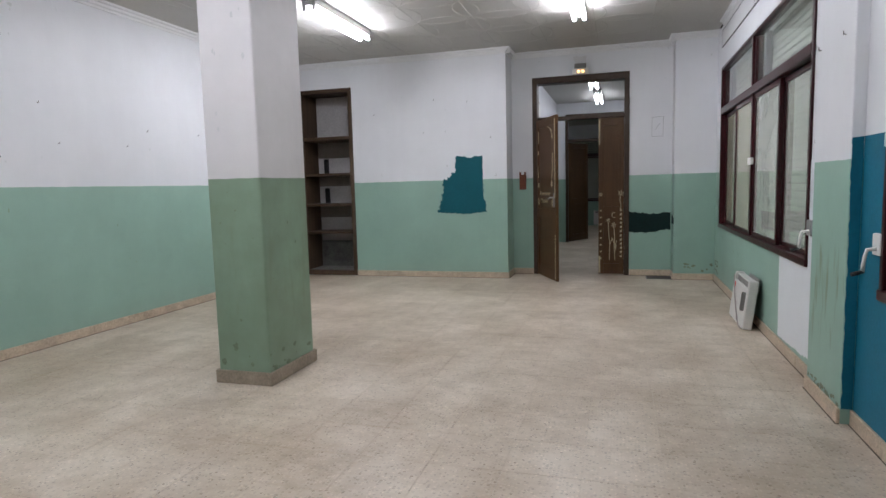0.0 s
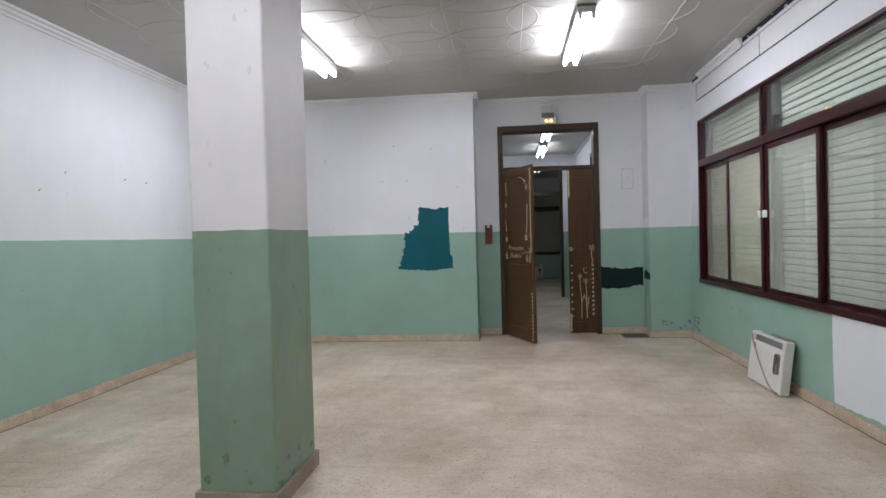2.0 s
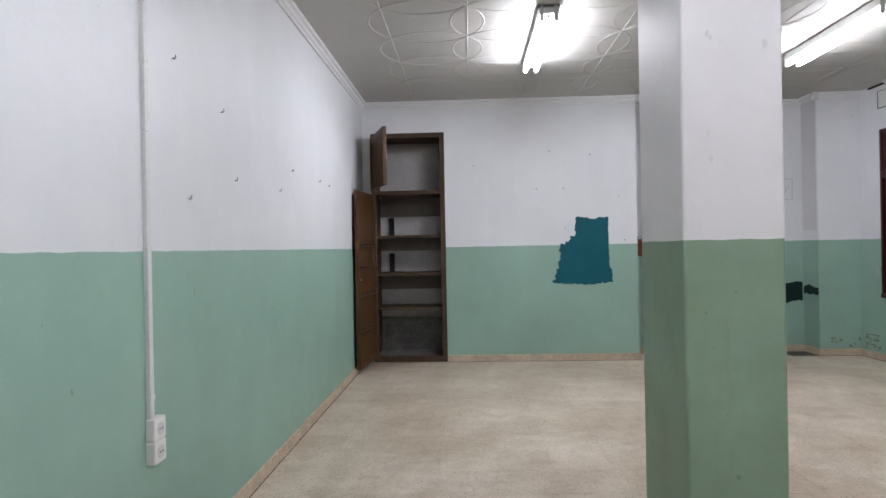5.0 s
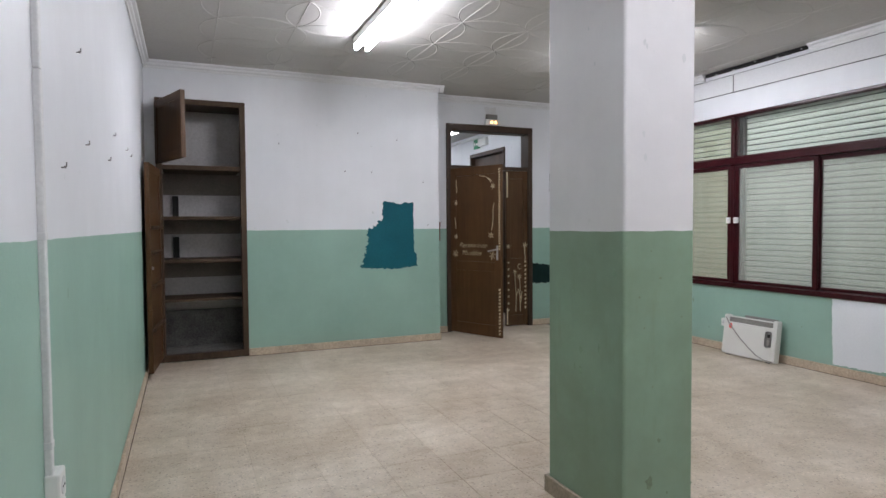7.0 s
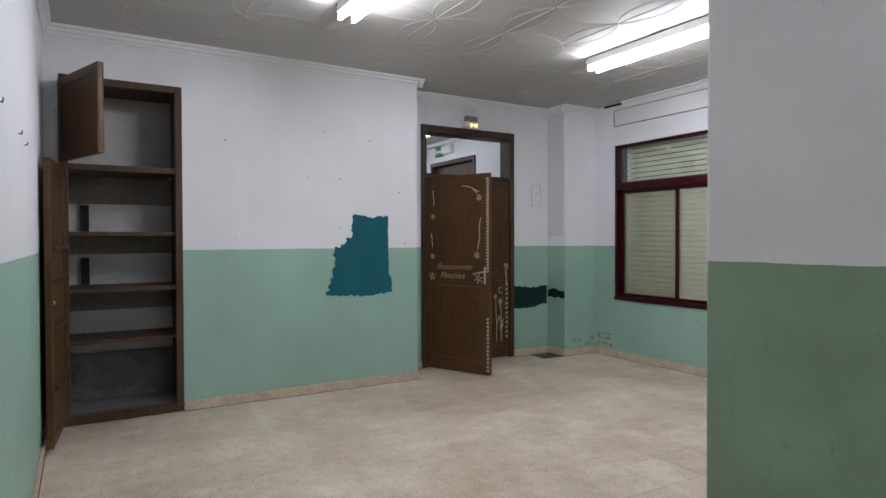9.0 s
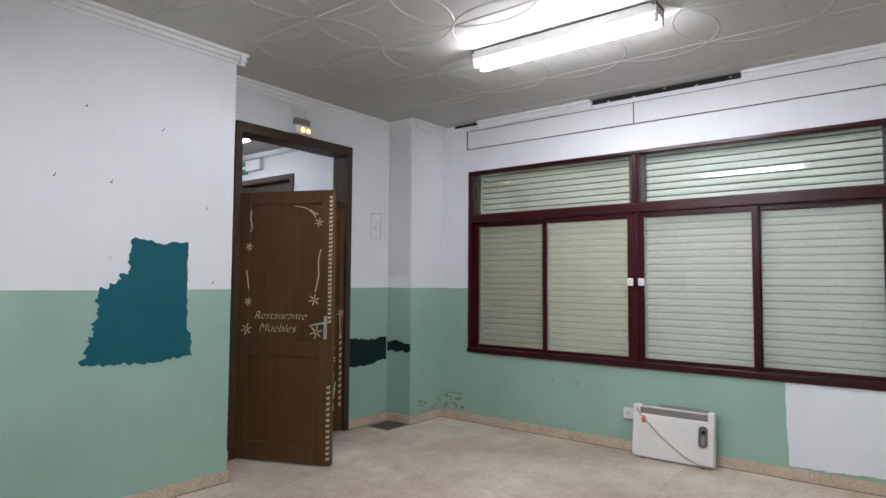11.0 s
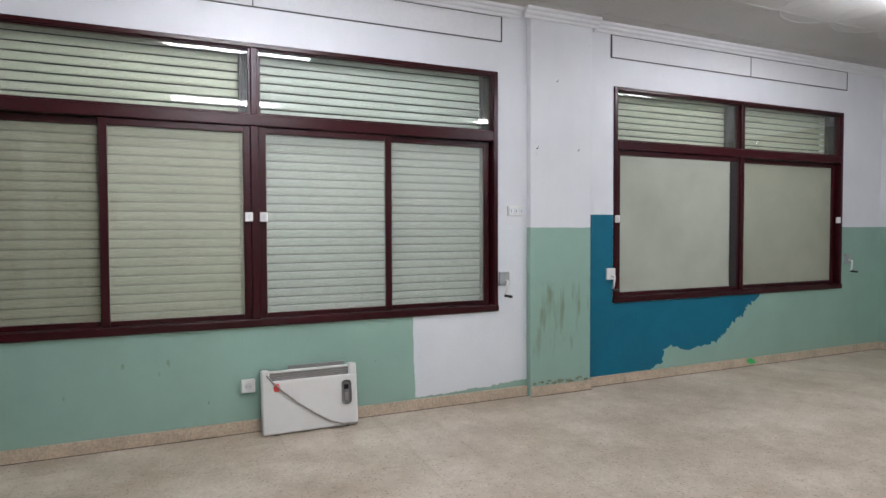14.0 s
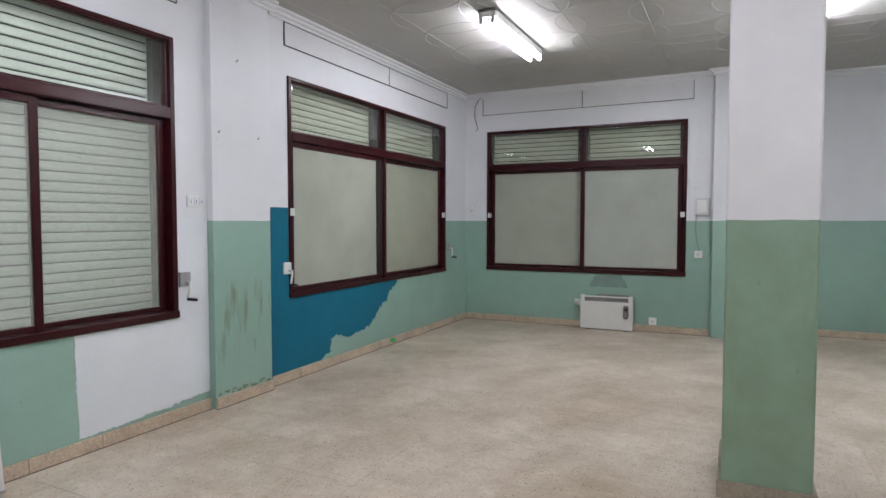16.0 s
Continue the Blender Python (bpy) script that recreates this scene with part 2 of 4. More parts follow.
M_SLATB = plain("pale_shutter_slat", (0.40, 0.43, 0.375), 0.45, 0.05, 1.5, 60, 0.01)
M_GLASS = glass("clear_glass", 0.05)
M_GLASS_HAZY = glass("dusty_glass", 0.33, (0.50, 0.525, 0.465))
M_GLASS_OLD = glass("yellowed_dusty_glass", 0.40, (0.34, 0.335, 0.25))
M_GLASS_CREAM = glass("cream_dusty_glass", 0.40, (0.46, 0.465, 0.365))
M_GLASS_MILKY = glass("milky_glass", 0.66, (0.44, 0.455, 0.39))
M_GLASS_PALE = glass("pale_milky_glass", 0.66, (0.50, 0.525, 0.475))
M_GLASS_OLIVE = glass("olive_milky_glass", 0.52, (0.40, 0.41, 0.325))
M_BLUE = plain("teal_blue_paint", (0.006, 0.120, 0.190), 0.55, 0.16, 3, 60, 0.25)
M_TEAL = plain("petrol_paint", (0.004, 0.082, 0.108), 0.62, 0.16, 4, 60, 0.25)
M_DARKPAINT = plain("dark_green_paint", (0.003, 0.017, 0.016), 0.65, 0.3, 6, 60, 0.25)
for m_ in (M_BLUE, M_TEAL, M_DARKPAINT):
    m_.node_tree.nodes["Principled BSDF"].inputs["Specular IOR Level"].default_value = 0.2
M_WHITEPATCH = plain("fresh_white_paint", (0.70, 0.73, 0.76), 0.45, 0.05, 3, 60, 0.2)
M_BOXBOARD = plain("shutter_box_paint", (0.65, 0.65, 0.67), 0.65, 0.07, 2, 60, 0.2)
M_GREYPATCH = plain("greyish_white_paint", (0.60, 0.60, 0.61), 0.5, 0.05, 3, 60, 0.2)
M_STAIN = plain("damp_stain", (0.17, 0.20, 0.13), 0.6, 0.4, 14, 60, 0.2)
M_PLASTIC = plain("white_plastic", (0.72, 0.72, 0.70), 0.35, 0.04, 8, 120, 0.05)
M_HEATER = plain("heater_enamel", (0.70, 0.69, 0.66), 0.32, 0.05, 6, 120, 0.05)
M_GRILLE = plain("grey_grille_metal", (0.33, 0.30, 0.28), 0.5, 0.2, 20, 100, 0.1, 0.3)
M_GREYP = plain("grey_plastic", (0.20, 0.19, 0.18), 0.45)
M_DARK = plain("black_void", (0.012, 0.011, 0.010), 0.9)
M_CRANK = plain("black_knob_plastic", (0.015, 0.015, 0.016), 0.35)
M_METAL = plain("grey_metal", (0.40, 0.40, 0.41), 0.42, 0.2, 12, 120, 0.05, 0.7)
M_GRIME = plain("grime", (0.11, 0.085, 0.065), 0.85, 0.5, 5, 50)
M_REDTAG = plain("red_tag", (0.75, 0.07, 0.06), 0.5)
M_GREENTAG = plain("green_tape", (0.03, 0.48, 0.12), 0.5)
M_CHALK = plain("yellowed_paint_marks", (0.58, 0.50, 0.34), 0.6, 0.3, 30, 120, 0.2)
M_CABLE = plain("white_cable", (0.66, 0.66, 0.66), 0.45)
M_GREYLINE = plain("grey_joint", (0.115, 0.115, 0.12), 0.8)
M_TUBE = glow("fluorescent_tube", (0.955, 0.965, 1.06), TUBE_POWER * WEST_TUBES)
M_TUBE_EAST = glow("dimmer_fluorescent_tube", (0.955, 0.965, 1.06), TUBE_POWER * EAST_TUBES)
M_TUBE_DIM = glow("dim_fluorescent_tube", (0.955, 0.965, 1.06), TUBE_POWER * SOUTH_EAST_TUBES)
# corridor tubes weakened only to keep the hall darker
M_TUBE_HALL = glow("hall_fluorescent_tube", (0.93, 0.965, 1.06), TUBE_POWER * 0.18)
M_AMBER = glow("emergency_bulb", (1.0, 0.42, 0.10), 4.0)
M_EXIT = plain("green_sign", (0.01, 0.22, 0.09), 0.4)
M_REDBROWN = plain("red_brown_wood", (0.16, 0.045, 0.02), 0.4, 0.25, 12, 90)
M_BACKSTRIP = plain("brown_back_strip", (0.20, 0.175, 0.155), 0.8, 0.25, 5, 50, 0.3)
M_DUST = plain("dusty_panel", (0.13, 0.125, 0.12), 0.8, 0.7, 9, 50, 0.3)
M_SOOT = plain("soot", (0.10, 0.095, 0.09), 0.9, 0.4, 10, 60)
M_NAIL = plain("rusty_nail", (0.06, 0.05, 0.045), 0.6)


# ---- structure ----
def wall(name, axis, lo, hi, a0, a1, z0, z1, holes=(), mat=M_WALL):
    """A wall slab from lo to hi across its axis, a0 to a1 along it, with holes (a0, a1, z0, z1) right through."""
    bm = bmesh.new()
    us = sorted({a0, a1, *[h[0] for h in holes], *[h[1] for h in holes]})
    zs = sorted({z0, z1, *[h[2] for h in holes], *[h[3] for h in holes]})
    def solid(i, j):
        if not (0 <= i < len(us) - 1 and 0 <= j < len(zs) - 1):
            return False
        u, z = (us[i] + us[i + 1]) / 2, (zs[j] + zs[j + 1]) / 2
        return not any(h[0] < u < h[1] and h[2] < z < h[3] for h in holes)
    def p(u, d, z):
        return (d, u, z) if axis == 0 else (u, d, z)
    def quad(*ps):
        bm.faces.new([bm.verts.new(q) for q in ps])
    for i in range(len(us) - 1):
        for j in range(len(zs) - 1):
            if not solid(i, j):
                continue
            u0, u1, w0, w1 = us[i], us[i + 1], zs[j], zs[j + 1]
            for d in (lo, hi):
                quad(p(u0, d, w0), p(u1, d, w0), p(u1, d, w1), p(u0, d, w1))
            if not solid(i - 1, j):
                quad(p(u0, lo, w0), p(u0, hi, w0), p(u0, hi, w1), p(u0, lo, w1))
            if not solid(i + 1, j):
                quad(p(u1, lo, w0), p(u1, hi, w0), p(u1, hi, w1), p(u1, lo, w1))
            if not solid(i, j - 1):
                quad(p(u0, lo, w0), p(u1, lo, w0), p(u1, hi, w0), p(u0, hi, w0))
            if not solid(i, j + 1):
                quad(p(u0, lo, w1), p(u1, lo, w1), p(u1, hi, w1), p(u0, hi, w1))
    bmesh.ops.remove_doubles(bm, verts=bm.verts, dist=1e-5)
    bmesh.ops.recalc_face_normals(bm, faces=bm.faces)
    ob = part(name, bm, mat)
    return tagged(ob, "painted plaster wall, white above a green dado", "wall", kind="structure")


W1 = (7.69, 11.125, 0.685, 2.46)      # large window: y0, y1, z0, z1
W2 = (3.69, 6.60, 0.688, 2.455)     # second window in the same wall
W3 = (3.635, 6.065, 0.675, 2.45)      # window of the back wall: x0, x1, z0, z1
DOOR = (4.155, 5.367, 0.0, 2.60)
CUP = (0.885, 1.72, 0.05, 2.60)

wall_west = wall("wall_west", 0, XL - T, XL, 2.0, YA + 0.6, 0, CEIL)
wall_east = wall("wall_east", 0, WX, WX + T, YB - T, 12.0, 0, CEIL, [W1, W2])
wall_north = wall("wall_north", 1, YA, YA + 0.6, XL, 3.865, 0, CEIL, [CUP])
wall_door = wall("wall_door", 1, YD, YD + 0.16, 3.865, WX, 0, CEIL, [DOOR])
wall_south = wall("wall_south", 1, YB - T, YB, 3.32, WX, 0, CEIL, [W3])
wall_south_west = wall("wall_south_west", 1, 2.25, 2.5, XL, 3.32, 0, CEIL)

# piers that stand out from the walls
for nm, b in (("pier_corner", (5.90, 11.47, WX, YD)), ("pilaster_window", (WX - 0.055, 6.87, WX, 7.43)), ("pier_south", (2.95, 2.5, 3.36, 3.15))):
    bm = bmesh.new()
    rbox(bm, b[0], b[1], 0, b[2] + (0.003 if b[2] == WX else 0), b[3] + 0.003, CEIL, 0.006)
    pier = part(nm, bm, M_PILASTER if nm == "pilaster_window" else M_WALL)
    tagged(pier, "plastered pier, white above a green dado", "pier", kind="structure")

CX0, CX1, CY0, CY1 = 2.788, 3.163, 6.805, 7.365   # column
bm = bmesh.new()
rbox(bm, CX0, CY0, 0, CX1, CY1, CEIL + 0.01, 0.012, 3)
column = tagged(part("column", bm, M_COLUMN), "square plastered column, white above a worn green dado", "column", kind="structure")
column_plinth = thing("column_plinth", label="worn beige terrazzo skirting round the column foot", category="skirting", kind="structure")
for b in ((CX0 - 0.017, CY0 - 0.017, CX1 + 0.017, CY0), (CX0 - 0.017, CY1, CX1 + 0.017, CY1 + 0.017), (CX0 - 0.017, CY0, CX0, CY1), (CX1, CY0, CX1 + 0.017, CY1)):
    bm = bmesh.new()
    rbox(bm, b[0], b[1], 0, b[2], b[3], 0.085, 0.005)
    part("skirting_piece", bm, M_PLINTH, column_plinth)

# ceiling of pressed plaster panels with looping ridges
def ceiling_mesh():
    P, H = 0.60, 0.0034
    verts, faces = [], []
    def ridge(pts, w, closed=False):
        base = len(verts)
        n = len(pts)
        for i, (x, y) in enumerate(pts):
            a, b = pts[(i - 1) % n if closed else max(i - 1, 0)], pts[(i + 1) % n if closed else min(i + 1, n - 1)]
            dx, dy = b[0] - a[0], b[1] - a[1]
            l = math.hypot(dx, dy) or 1
            nx, ny = -dy / l * w, dx / l * w
            verts.extend(((x + nx, y + ny, CEIL + 0.001), (x, y, CEIL - H), (x - nx, y - ny, CEIL + 0.001)))
        for i in range(n if closed else n - 1):
            p, q = base + 3 * i, base + 3 * ((i + 1) % n)
            faces.append((p, p + 1, q + 1, q))
            faces.append((p + 1, p + 2, q + 2, q + 1))
    x_0, x_1, y_0, y_1 = 0.6, WX + 0.2, 2.3, 12.1
    verts.extend(((x_0, y_0, CEIL), (x_1, y_0, CEIL), (x_1, y_1, CEIL), (x_0, y_1, CEIL),
                  (x_0, y_0, CEIL + 0.12), (x_1, y_0, CEIL + 0.12), (x_1, y_1, CEIL + 0.12), (x_0, y_1, CEIL + 0.12)))
    faces.extend(((0, 1, 2, 3), (4, 7, 6, 5), (0, 4, 5, 1), (1, 5, 6, 2), (2, 6, 7, 3), (3, 7, 4, 0)))
    nx, ny = int(WX / P) + 1, 15
    for i in range(nx):
        for j in range(ny):
            cx, cy = 1.1 + i * P, 2.95 + j * P
            if cx + P / 2 > WX or cy + P / 2 > YD:
                continue
            # wide circles that overlap their neighbours and meet in four-pointed stars
            R = P / math.sqrt(2)
            ring = [(cx + R * math.cos(q * math.tau / 40), cy + R * math.sin(q * math.tau / 40)) for q in range(40)]
            if XL + 0.1 < cx - R and cx + R < WX - 0.1 and cy + R < YA - 0.15:
                ridge(ring, 0.009, True)
            for sx, sy in ((1, 1), (-1, 1), (1, -1), (-1, -1)):
                ridge([(cx + sx * (0.26 + 0.08 * q), cy + sy * (0.26 + 0.08 * q)) for q in (0, 0.5, 1)], 0.006)
    # cover joints between rows of panels
    for i in range(nx + 1):
        x = 0.8 + i * P
        if XL + 0.08 < x < WX - 0.08:
            ridge([(x, 2.6 + s) for s in (0, 3, 6, 8.7)], 0.005)
    me = bpy.data.meshes.new("ceiling")
    me.from_pydata(verts, [], faces)
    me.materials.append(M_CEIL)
    return me


ceiling = tagged(new("ceiling", ceiling_mesh()), "white plaster panel ceiling embossed with looping ridges", "ceiling", kind="structure")


# cornice: a stepped strip along the top of the walls
def cornice(name, axis, at, sgn, a0, a1):
    prof = [(0, 0), (0, -0.075), (0.012, -0.075), (0.016, -0.055), (0.03, -0.045), (0.034, -0.025), (0.055, -0.018), (0.06, 0)]
    bm = bmesh.new()
    ends = []
    for u in (a0, a1):
        ring = []
        for d, z in prof:
            c = (at + sgn * d, u, CEIL - 0.001 + z) if axis == 0 else (u, at + sgn * d, CEIL - 0.001 + z)
            ring.append(bm.verts.new(c))
        ends.append(ring)
    n = len(prof)
    for i in range(n):
        bm.faces.new((ends[0][i], ends[0][(i + 1) % n], ends[1][(i + 1) % n], ends[1][i]))
    bm.faces.new(ends[0])
    bm.faces.new(ends[1][::-1])
    bmesh.ops.recalc_face_normals(bm, faces=bm.faces)
    return tagged(part(name, bm, M_CORNICE), "white moulded plaster cornice under the ceiling", "cornice", kind="structure")


for i, a in enumerate(((0, XL, 1, 2.5, YA), (1, YA, -1, XL, 3.925), (0, 3.865, 1, YA - 0.06, YD), (1, YD, -1, 3.865, 5.90), (0, 5.90, -1, 11.41, YD),
                       (1, 11.47, -1, 5.84, WX), (0, WX, -1, 9.81, 11.0), (0, WX, -1, 7.49, 8.61), (0, WX - 0.055, -1, 6.81, 7.49), (0, WX, -1, YB, 6.81), (1, YB, 1, 3.42, WX),
                       (1, 2.5, 1, XL, 2.95), (0, 3.36, 1, 3.05, 3.21), (1, 3.15, 1, 2.89, 3.42))):
    cornice("cornice_%d" % (i + 1), *a)

# broken gap where the cornice has come off
gap = thing("cornice_gap", label="ragged dark gap where the cornice has broken off", category="gap", kind="structure")
# dark strips on the wall stand in for the shade inside the gap
bm = bmesh.new()
rbox(bm, WX - 0.012, 8.615, CEIL - 0.042, WX - 0.002, 9.805, CEIL - 0.002, 0.003)
part("gap_shadow", bm, M_DARK, gap)
bm = bmesh.new()
rng = random.Random(4)
for k in range(5):
    y = 8.70 + k * 0.24 + rng.uniform(-0.02, 0.02)
    s = rng.uniform(0.007, 0.014)
    m = Matrix.Translation((WX - 0.016, y, CEIL - rng.uniform(0.008, 0.05))) @ Euler((rng.random() * 3, rng.random() * 3, 0)).to_matrix().to_4x4()
    bmesh.ops.create_icosphere(bm, subdivisions=1, radius=s, matrix=m @ Matrix.Diagonal((0.6, 1.5, 0.7, 1)))
part("plaster_crumbs", bm, M_GREYPATCH, gap)
bm = bmesh.new()
rbox(bm, WX - 0.01, 11.0, CEIL - 0.028, WX - 0.002, 11.3, CEIL - 0.004, 0.003)
part("gap_shadow", bm, M_DARK, gap)


# roller-shutter boxes let into the wall above the windows
def shutter_box(name, m, w, z0, z1, seam):
    t = thing(name, m, "white painted cover boards of the roller-shutter box", "shutter box", "shutter boxes", "structure")
    for a, b in ((0, seam), (seam, w)):
        bm = bmesh.new()
        rbox(bm, a + 0.004, -0.012, z0, b - 0.004, 0.01, z1, 0.003)
        part("cover_board", bm, M_BOXBOARD, t)
    bm = bmesh.new()
    for q in ((-0.003, z0 - 0.006, w + 0.003, z0 - 0.001), (-0.005, z0 - 0.006, -0.001, z1 + 0.004), (w + 0.001, z0 - 0.006, w + 0.005, z1 + 0.004),
              (seam - 0.003, z0, seam + 0.003, z1), (-0.003, z1 + 0.001, w + 0.003, z1 + 0.0035)):
        box(bm, q[0], -0.0128, q[1], q[2], 0.004, q[3])
    part("joint", bm, M_GREYLINE, t)
    return t


EAST = lambda y: pose(WX, y, 0, 0, 0, -90)
SOUTH = lambda x: pose(x, YB, 0, 0, 0, 180)
shutter_box("shutter_box", EAST(11.14), 3.48, 2.69, CEIL - 0.085, 1.70)
shutter_box("shutter_box", EAST(6.63), 2.98, 2.69, CEIL - 0.085, 1.60)
shutter_box("shutter_box", SOUTH(6.12), 2.54, 2.672, CEIL - 0.068, 1.29)


# ---- windows ----
def slat_mesh(name, w, pitch, mat):
    """One shutter slat: a shallow bowed profile with a hooked lip."""
    bm = bmesh.new()
    prof = [(0.002, 0.0), (0.0, 0.003), (-0.0025, pitch * 0.3), (-0.003, pitch * 0.6), (-0.002, pitch * 0.76), (0.002, pitch * 0.815), (0.011, pitch * 0.82), (0.011, 0.0)]
    a = [bm.verts.new((0, y, z)) for y, z in prof]
    b = [bm.verts.new((w, y, z)) for y, z in prof]
    n = len(prof)
    for i in range(n):
        bm.faces.new((a[i], a[(i + 1) % n], b[(i + 1) % n], b[i]))
    bm.faces.new(a)
    bm.faces.new(b[::-1])
    bmesh.ops.recalc_face_normals(bm, faces=bm.faces)
    return mesh_of(name, bm, mat)


def window(name, m, w, z0, z1, bays, sashes, zt, glass_low, slat_mat, label, pitch=0.0565):
    """A maroon window: outer frame, transom bar, upper lights, sliding sashes; closed roller shutters behind it.
    bays: upper lights and shutters (x0, x1); sashes: (x0, x1, depth, width of the stiles)."""
    t = thing(name, m, label, "window", "windows", "structure")
    F = 0.036
    fr = part("window_frame", made(rbox, 0, -0.015, z0, F, 0.07, z1, 0.005), M_RED, t)
    part("frame_side", made(rbox, w - F, -0.015, z0, w, 0.07, z1, 0.005), M_RED, t)
    G = 0.03
    part("frame_head", made(rbox, F, -0.014, z1 - G, w - F, 0.07, z1, 0.005), M_RED, t)
    part("window_sill", made(rbox, -0.004, -0.022, z0 - 0.012, w + 0.004, 0.07, z0 + F, 0.006), M_RED, t)
    part("transom_bar", made(rbox, F, -0.018, zt - 0.042, w - F, 0.07, zt + 0.03, 0.006), M_RED, t)
    for (a0, a1), (b0, b1) in zip(bays, bays[1:]):
        part("mullion", made(rbox, a1, -0.016, zt + 0.03, b0, 0.07, z1 - G, 0.005), M_RED, t)
        part("mullion", made(rbox, a1 - 0.004, -0.010, z0 + F, b0 + 0.004, 0.07, zt - 0.042, 0.005), M_RED, t)
    for (a0, a1), (b0, b1) in zip(bays, bays[1:]):
        part("guide_rail", made(rbox, a1 - 0.06, 0.085, z0, b0 + 0.03, 0.135, z1, 0.003), M_GUIDE, t, "dark shutter guide rail")
    for a, b in ((0.0, 0.055), (w - 0.085, w)):
        part("guide_rail", made(rbox, a, 0.085, z0, b, 0.135, z1, 0.003), M_GUIDE, t, "dark shutter guide rail")
    for a0, a1 in bays:
        lo = max(a0, F)
        hi = min(a1, w - F)
        bm = bmesh.new()
        for q in ((lo, zt + 0.03, lo + 0.014, z1 - G), (hi - 0.014, zt + 0.03, hi, z1 - G), (lo + 0.014, zt + 0.03, hi - 0.014, zt + 0.044), (lo + 0.014, z1 - G - 0.008, hi - 0.014, z1 - G)):
            rbox(bm, q[0], 0.006, q[1], q[2], 0.03, q[3], 0.002, 1)
        part("glazing_bead", bm, M_RED, t)
        g = part("pane", made(box, lo + 0.010, 0.028, zt + 0.036, hi - 0.010, 0.032, z1 - G - 0.004), M_GLASS, t)
        g.visible_shadow = False
        sh = thing("roller_shutter", m, "closed pale roller shutter behind dusty window glass", "roller shutter", "roller shutters")
        me = slat_mesh("slat", hi - lo + 0.02, pitch, slat_mat(a0) if callable(slat_mat) else slat_mat)
        n = int((z1 - z0) / pitch) + 1
        for k in range(n):
            o = part("slat", me, None, sh)
            o.location = (lo - 0.01, 0.145, z0 - 0.01 + k * pitch)
    for i, (a0, a1, d, s) in enumerate(sashes):
        y0, y1 = 0.004 + d, 0.034 + d
        sash = part("sash", made(rbox, a0, y0, z0 + F + 0.003, a0 + s, y1, zt - 0.045, 0.004), M_RED, t)
        part("stile", made(rbox, a1 - s, y0, z0 + F + 0.003, a1, y1, zt - 0.045, 0.004), M_RED, sash)
        part("rail", made(rbox, a0 + s, y0 + 0.001, z0 + F + 0.003, a1 - s, y1, z0 + F + 0.035, 0.004), M_RED, sash)
        part("rail", made(rbox, a0 + s, y0 + 0.001, zt - 0.085, a1 - s, y1, zt - 0.045, 0.004), M_RED, sash)
        g = part("pane", made(box, a0 + s - 0.006, y0 + 0.013, z0 + F + 0.03, a1 - s + 0.006, y0 + 0.017, zt - 0.08), glass_low[i] if isinstance(glass_low, list) else glass_low, sash)
        g.visible_shadow = False
    # recess round the shutter, closed outside; added black board puts shade into the slat gaps
    bm = bmesh.new()
    box(bm, -0.02, 0.255, z0 - 0.05, w + 0.02, 0.30, z1 + 0.05)
    part("outer_closing", bm, M_DARK, t)
    return t


def white_lock(m, z, parent_m):
    t = thing("window_lock", parent_m @ pose(m, 0, z), "small white plastic window lock on the maroon sash", "lock", "window locks")
    part("body", made(rbox, -0.024, -0.022, -0.03, 0.024, 0.003, 0.03, 0.005), M_PLASTIC, t)
    part("slot", made(box, -0.010, -0.0235, -0.018, 0.010, -0.0215, 0.018), M_GREYPATCH, t)
    return t


w = 11.125 - 7.69
window_1 = window("window_1", EAST(11.125), w, 0.685, 2.46, [(0.036, 1.664), (1.706, w - 0.036)],
                  [(0.05, 0.86, 0.034, 0.045), (0.82, 1.66, 0.0, 0.045), (1.71, 2.60, 0.0, 0.045), (2.565, w - 0.05, 0.034, 0.045)], 1.985,
                  [M_GLASS_OLD, M_GLASS_CREAM, M_GLASS_HAZY, M_GLASS_HAZY], lambda a: M_SLAT if a < 1 else M_SLATB, "wide maroon window with four sliding sashes, shutters closed")
w = 6.60 - 3.69
window_2 = window("window_2", EAST(6.60), w, 0.688, 2.455, [(0.036, 1.458), (1.502, w - 0.036)],
                  [(0.03, 1.48, 0.0, 0.045), (1.46, w - 0.05, 0.034, 0.045)], 1.985, [M_GLASS_MILKY, M_GLASS_OLIVE], M_SLAT, "maroon window with two sliding sashes, shutters closed")
w = 6.065 - 3.635
window_3 = window("window_3", SOUTH(6.065), w, 0.675, 2.45, [(0.036, 1.228), (1.272, w - 0.036)],
                  [(0.05, 1.26, 0.034, 0.045), (1.22, w - 0.05, 0.0, 0.045)], 1.985, [M_GLASS_MILKY, M_GLASS_PALE], M_SLAT, "maroon window above a heater, shutters closed")
part("guide_cover", made(rbox, 1.345, 0.006, 0.75, 1.437, 0.012, 1.915, 0.002), M_GUIDE, window_2, "dark shutter guide showing at the pane's edge")
for x, z in ((1.645, 1.37), (1.735, 1.37)):
    white_lock(x, z, EAST(11.125))
white_lock(0.03, 1.37, EAST(6.60))
white_lock(2.85, 1.37, EAST(6.60))
white_lock(0.04, 1.37, SOUTH(6.065))
white_lock(2.39, 1.37, SOUTH(6.065))

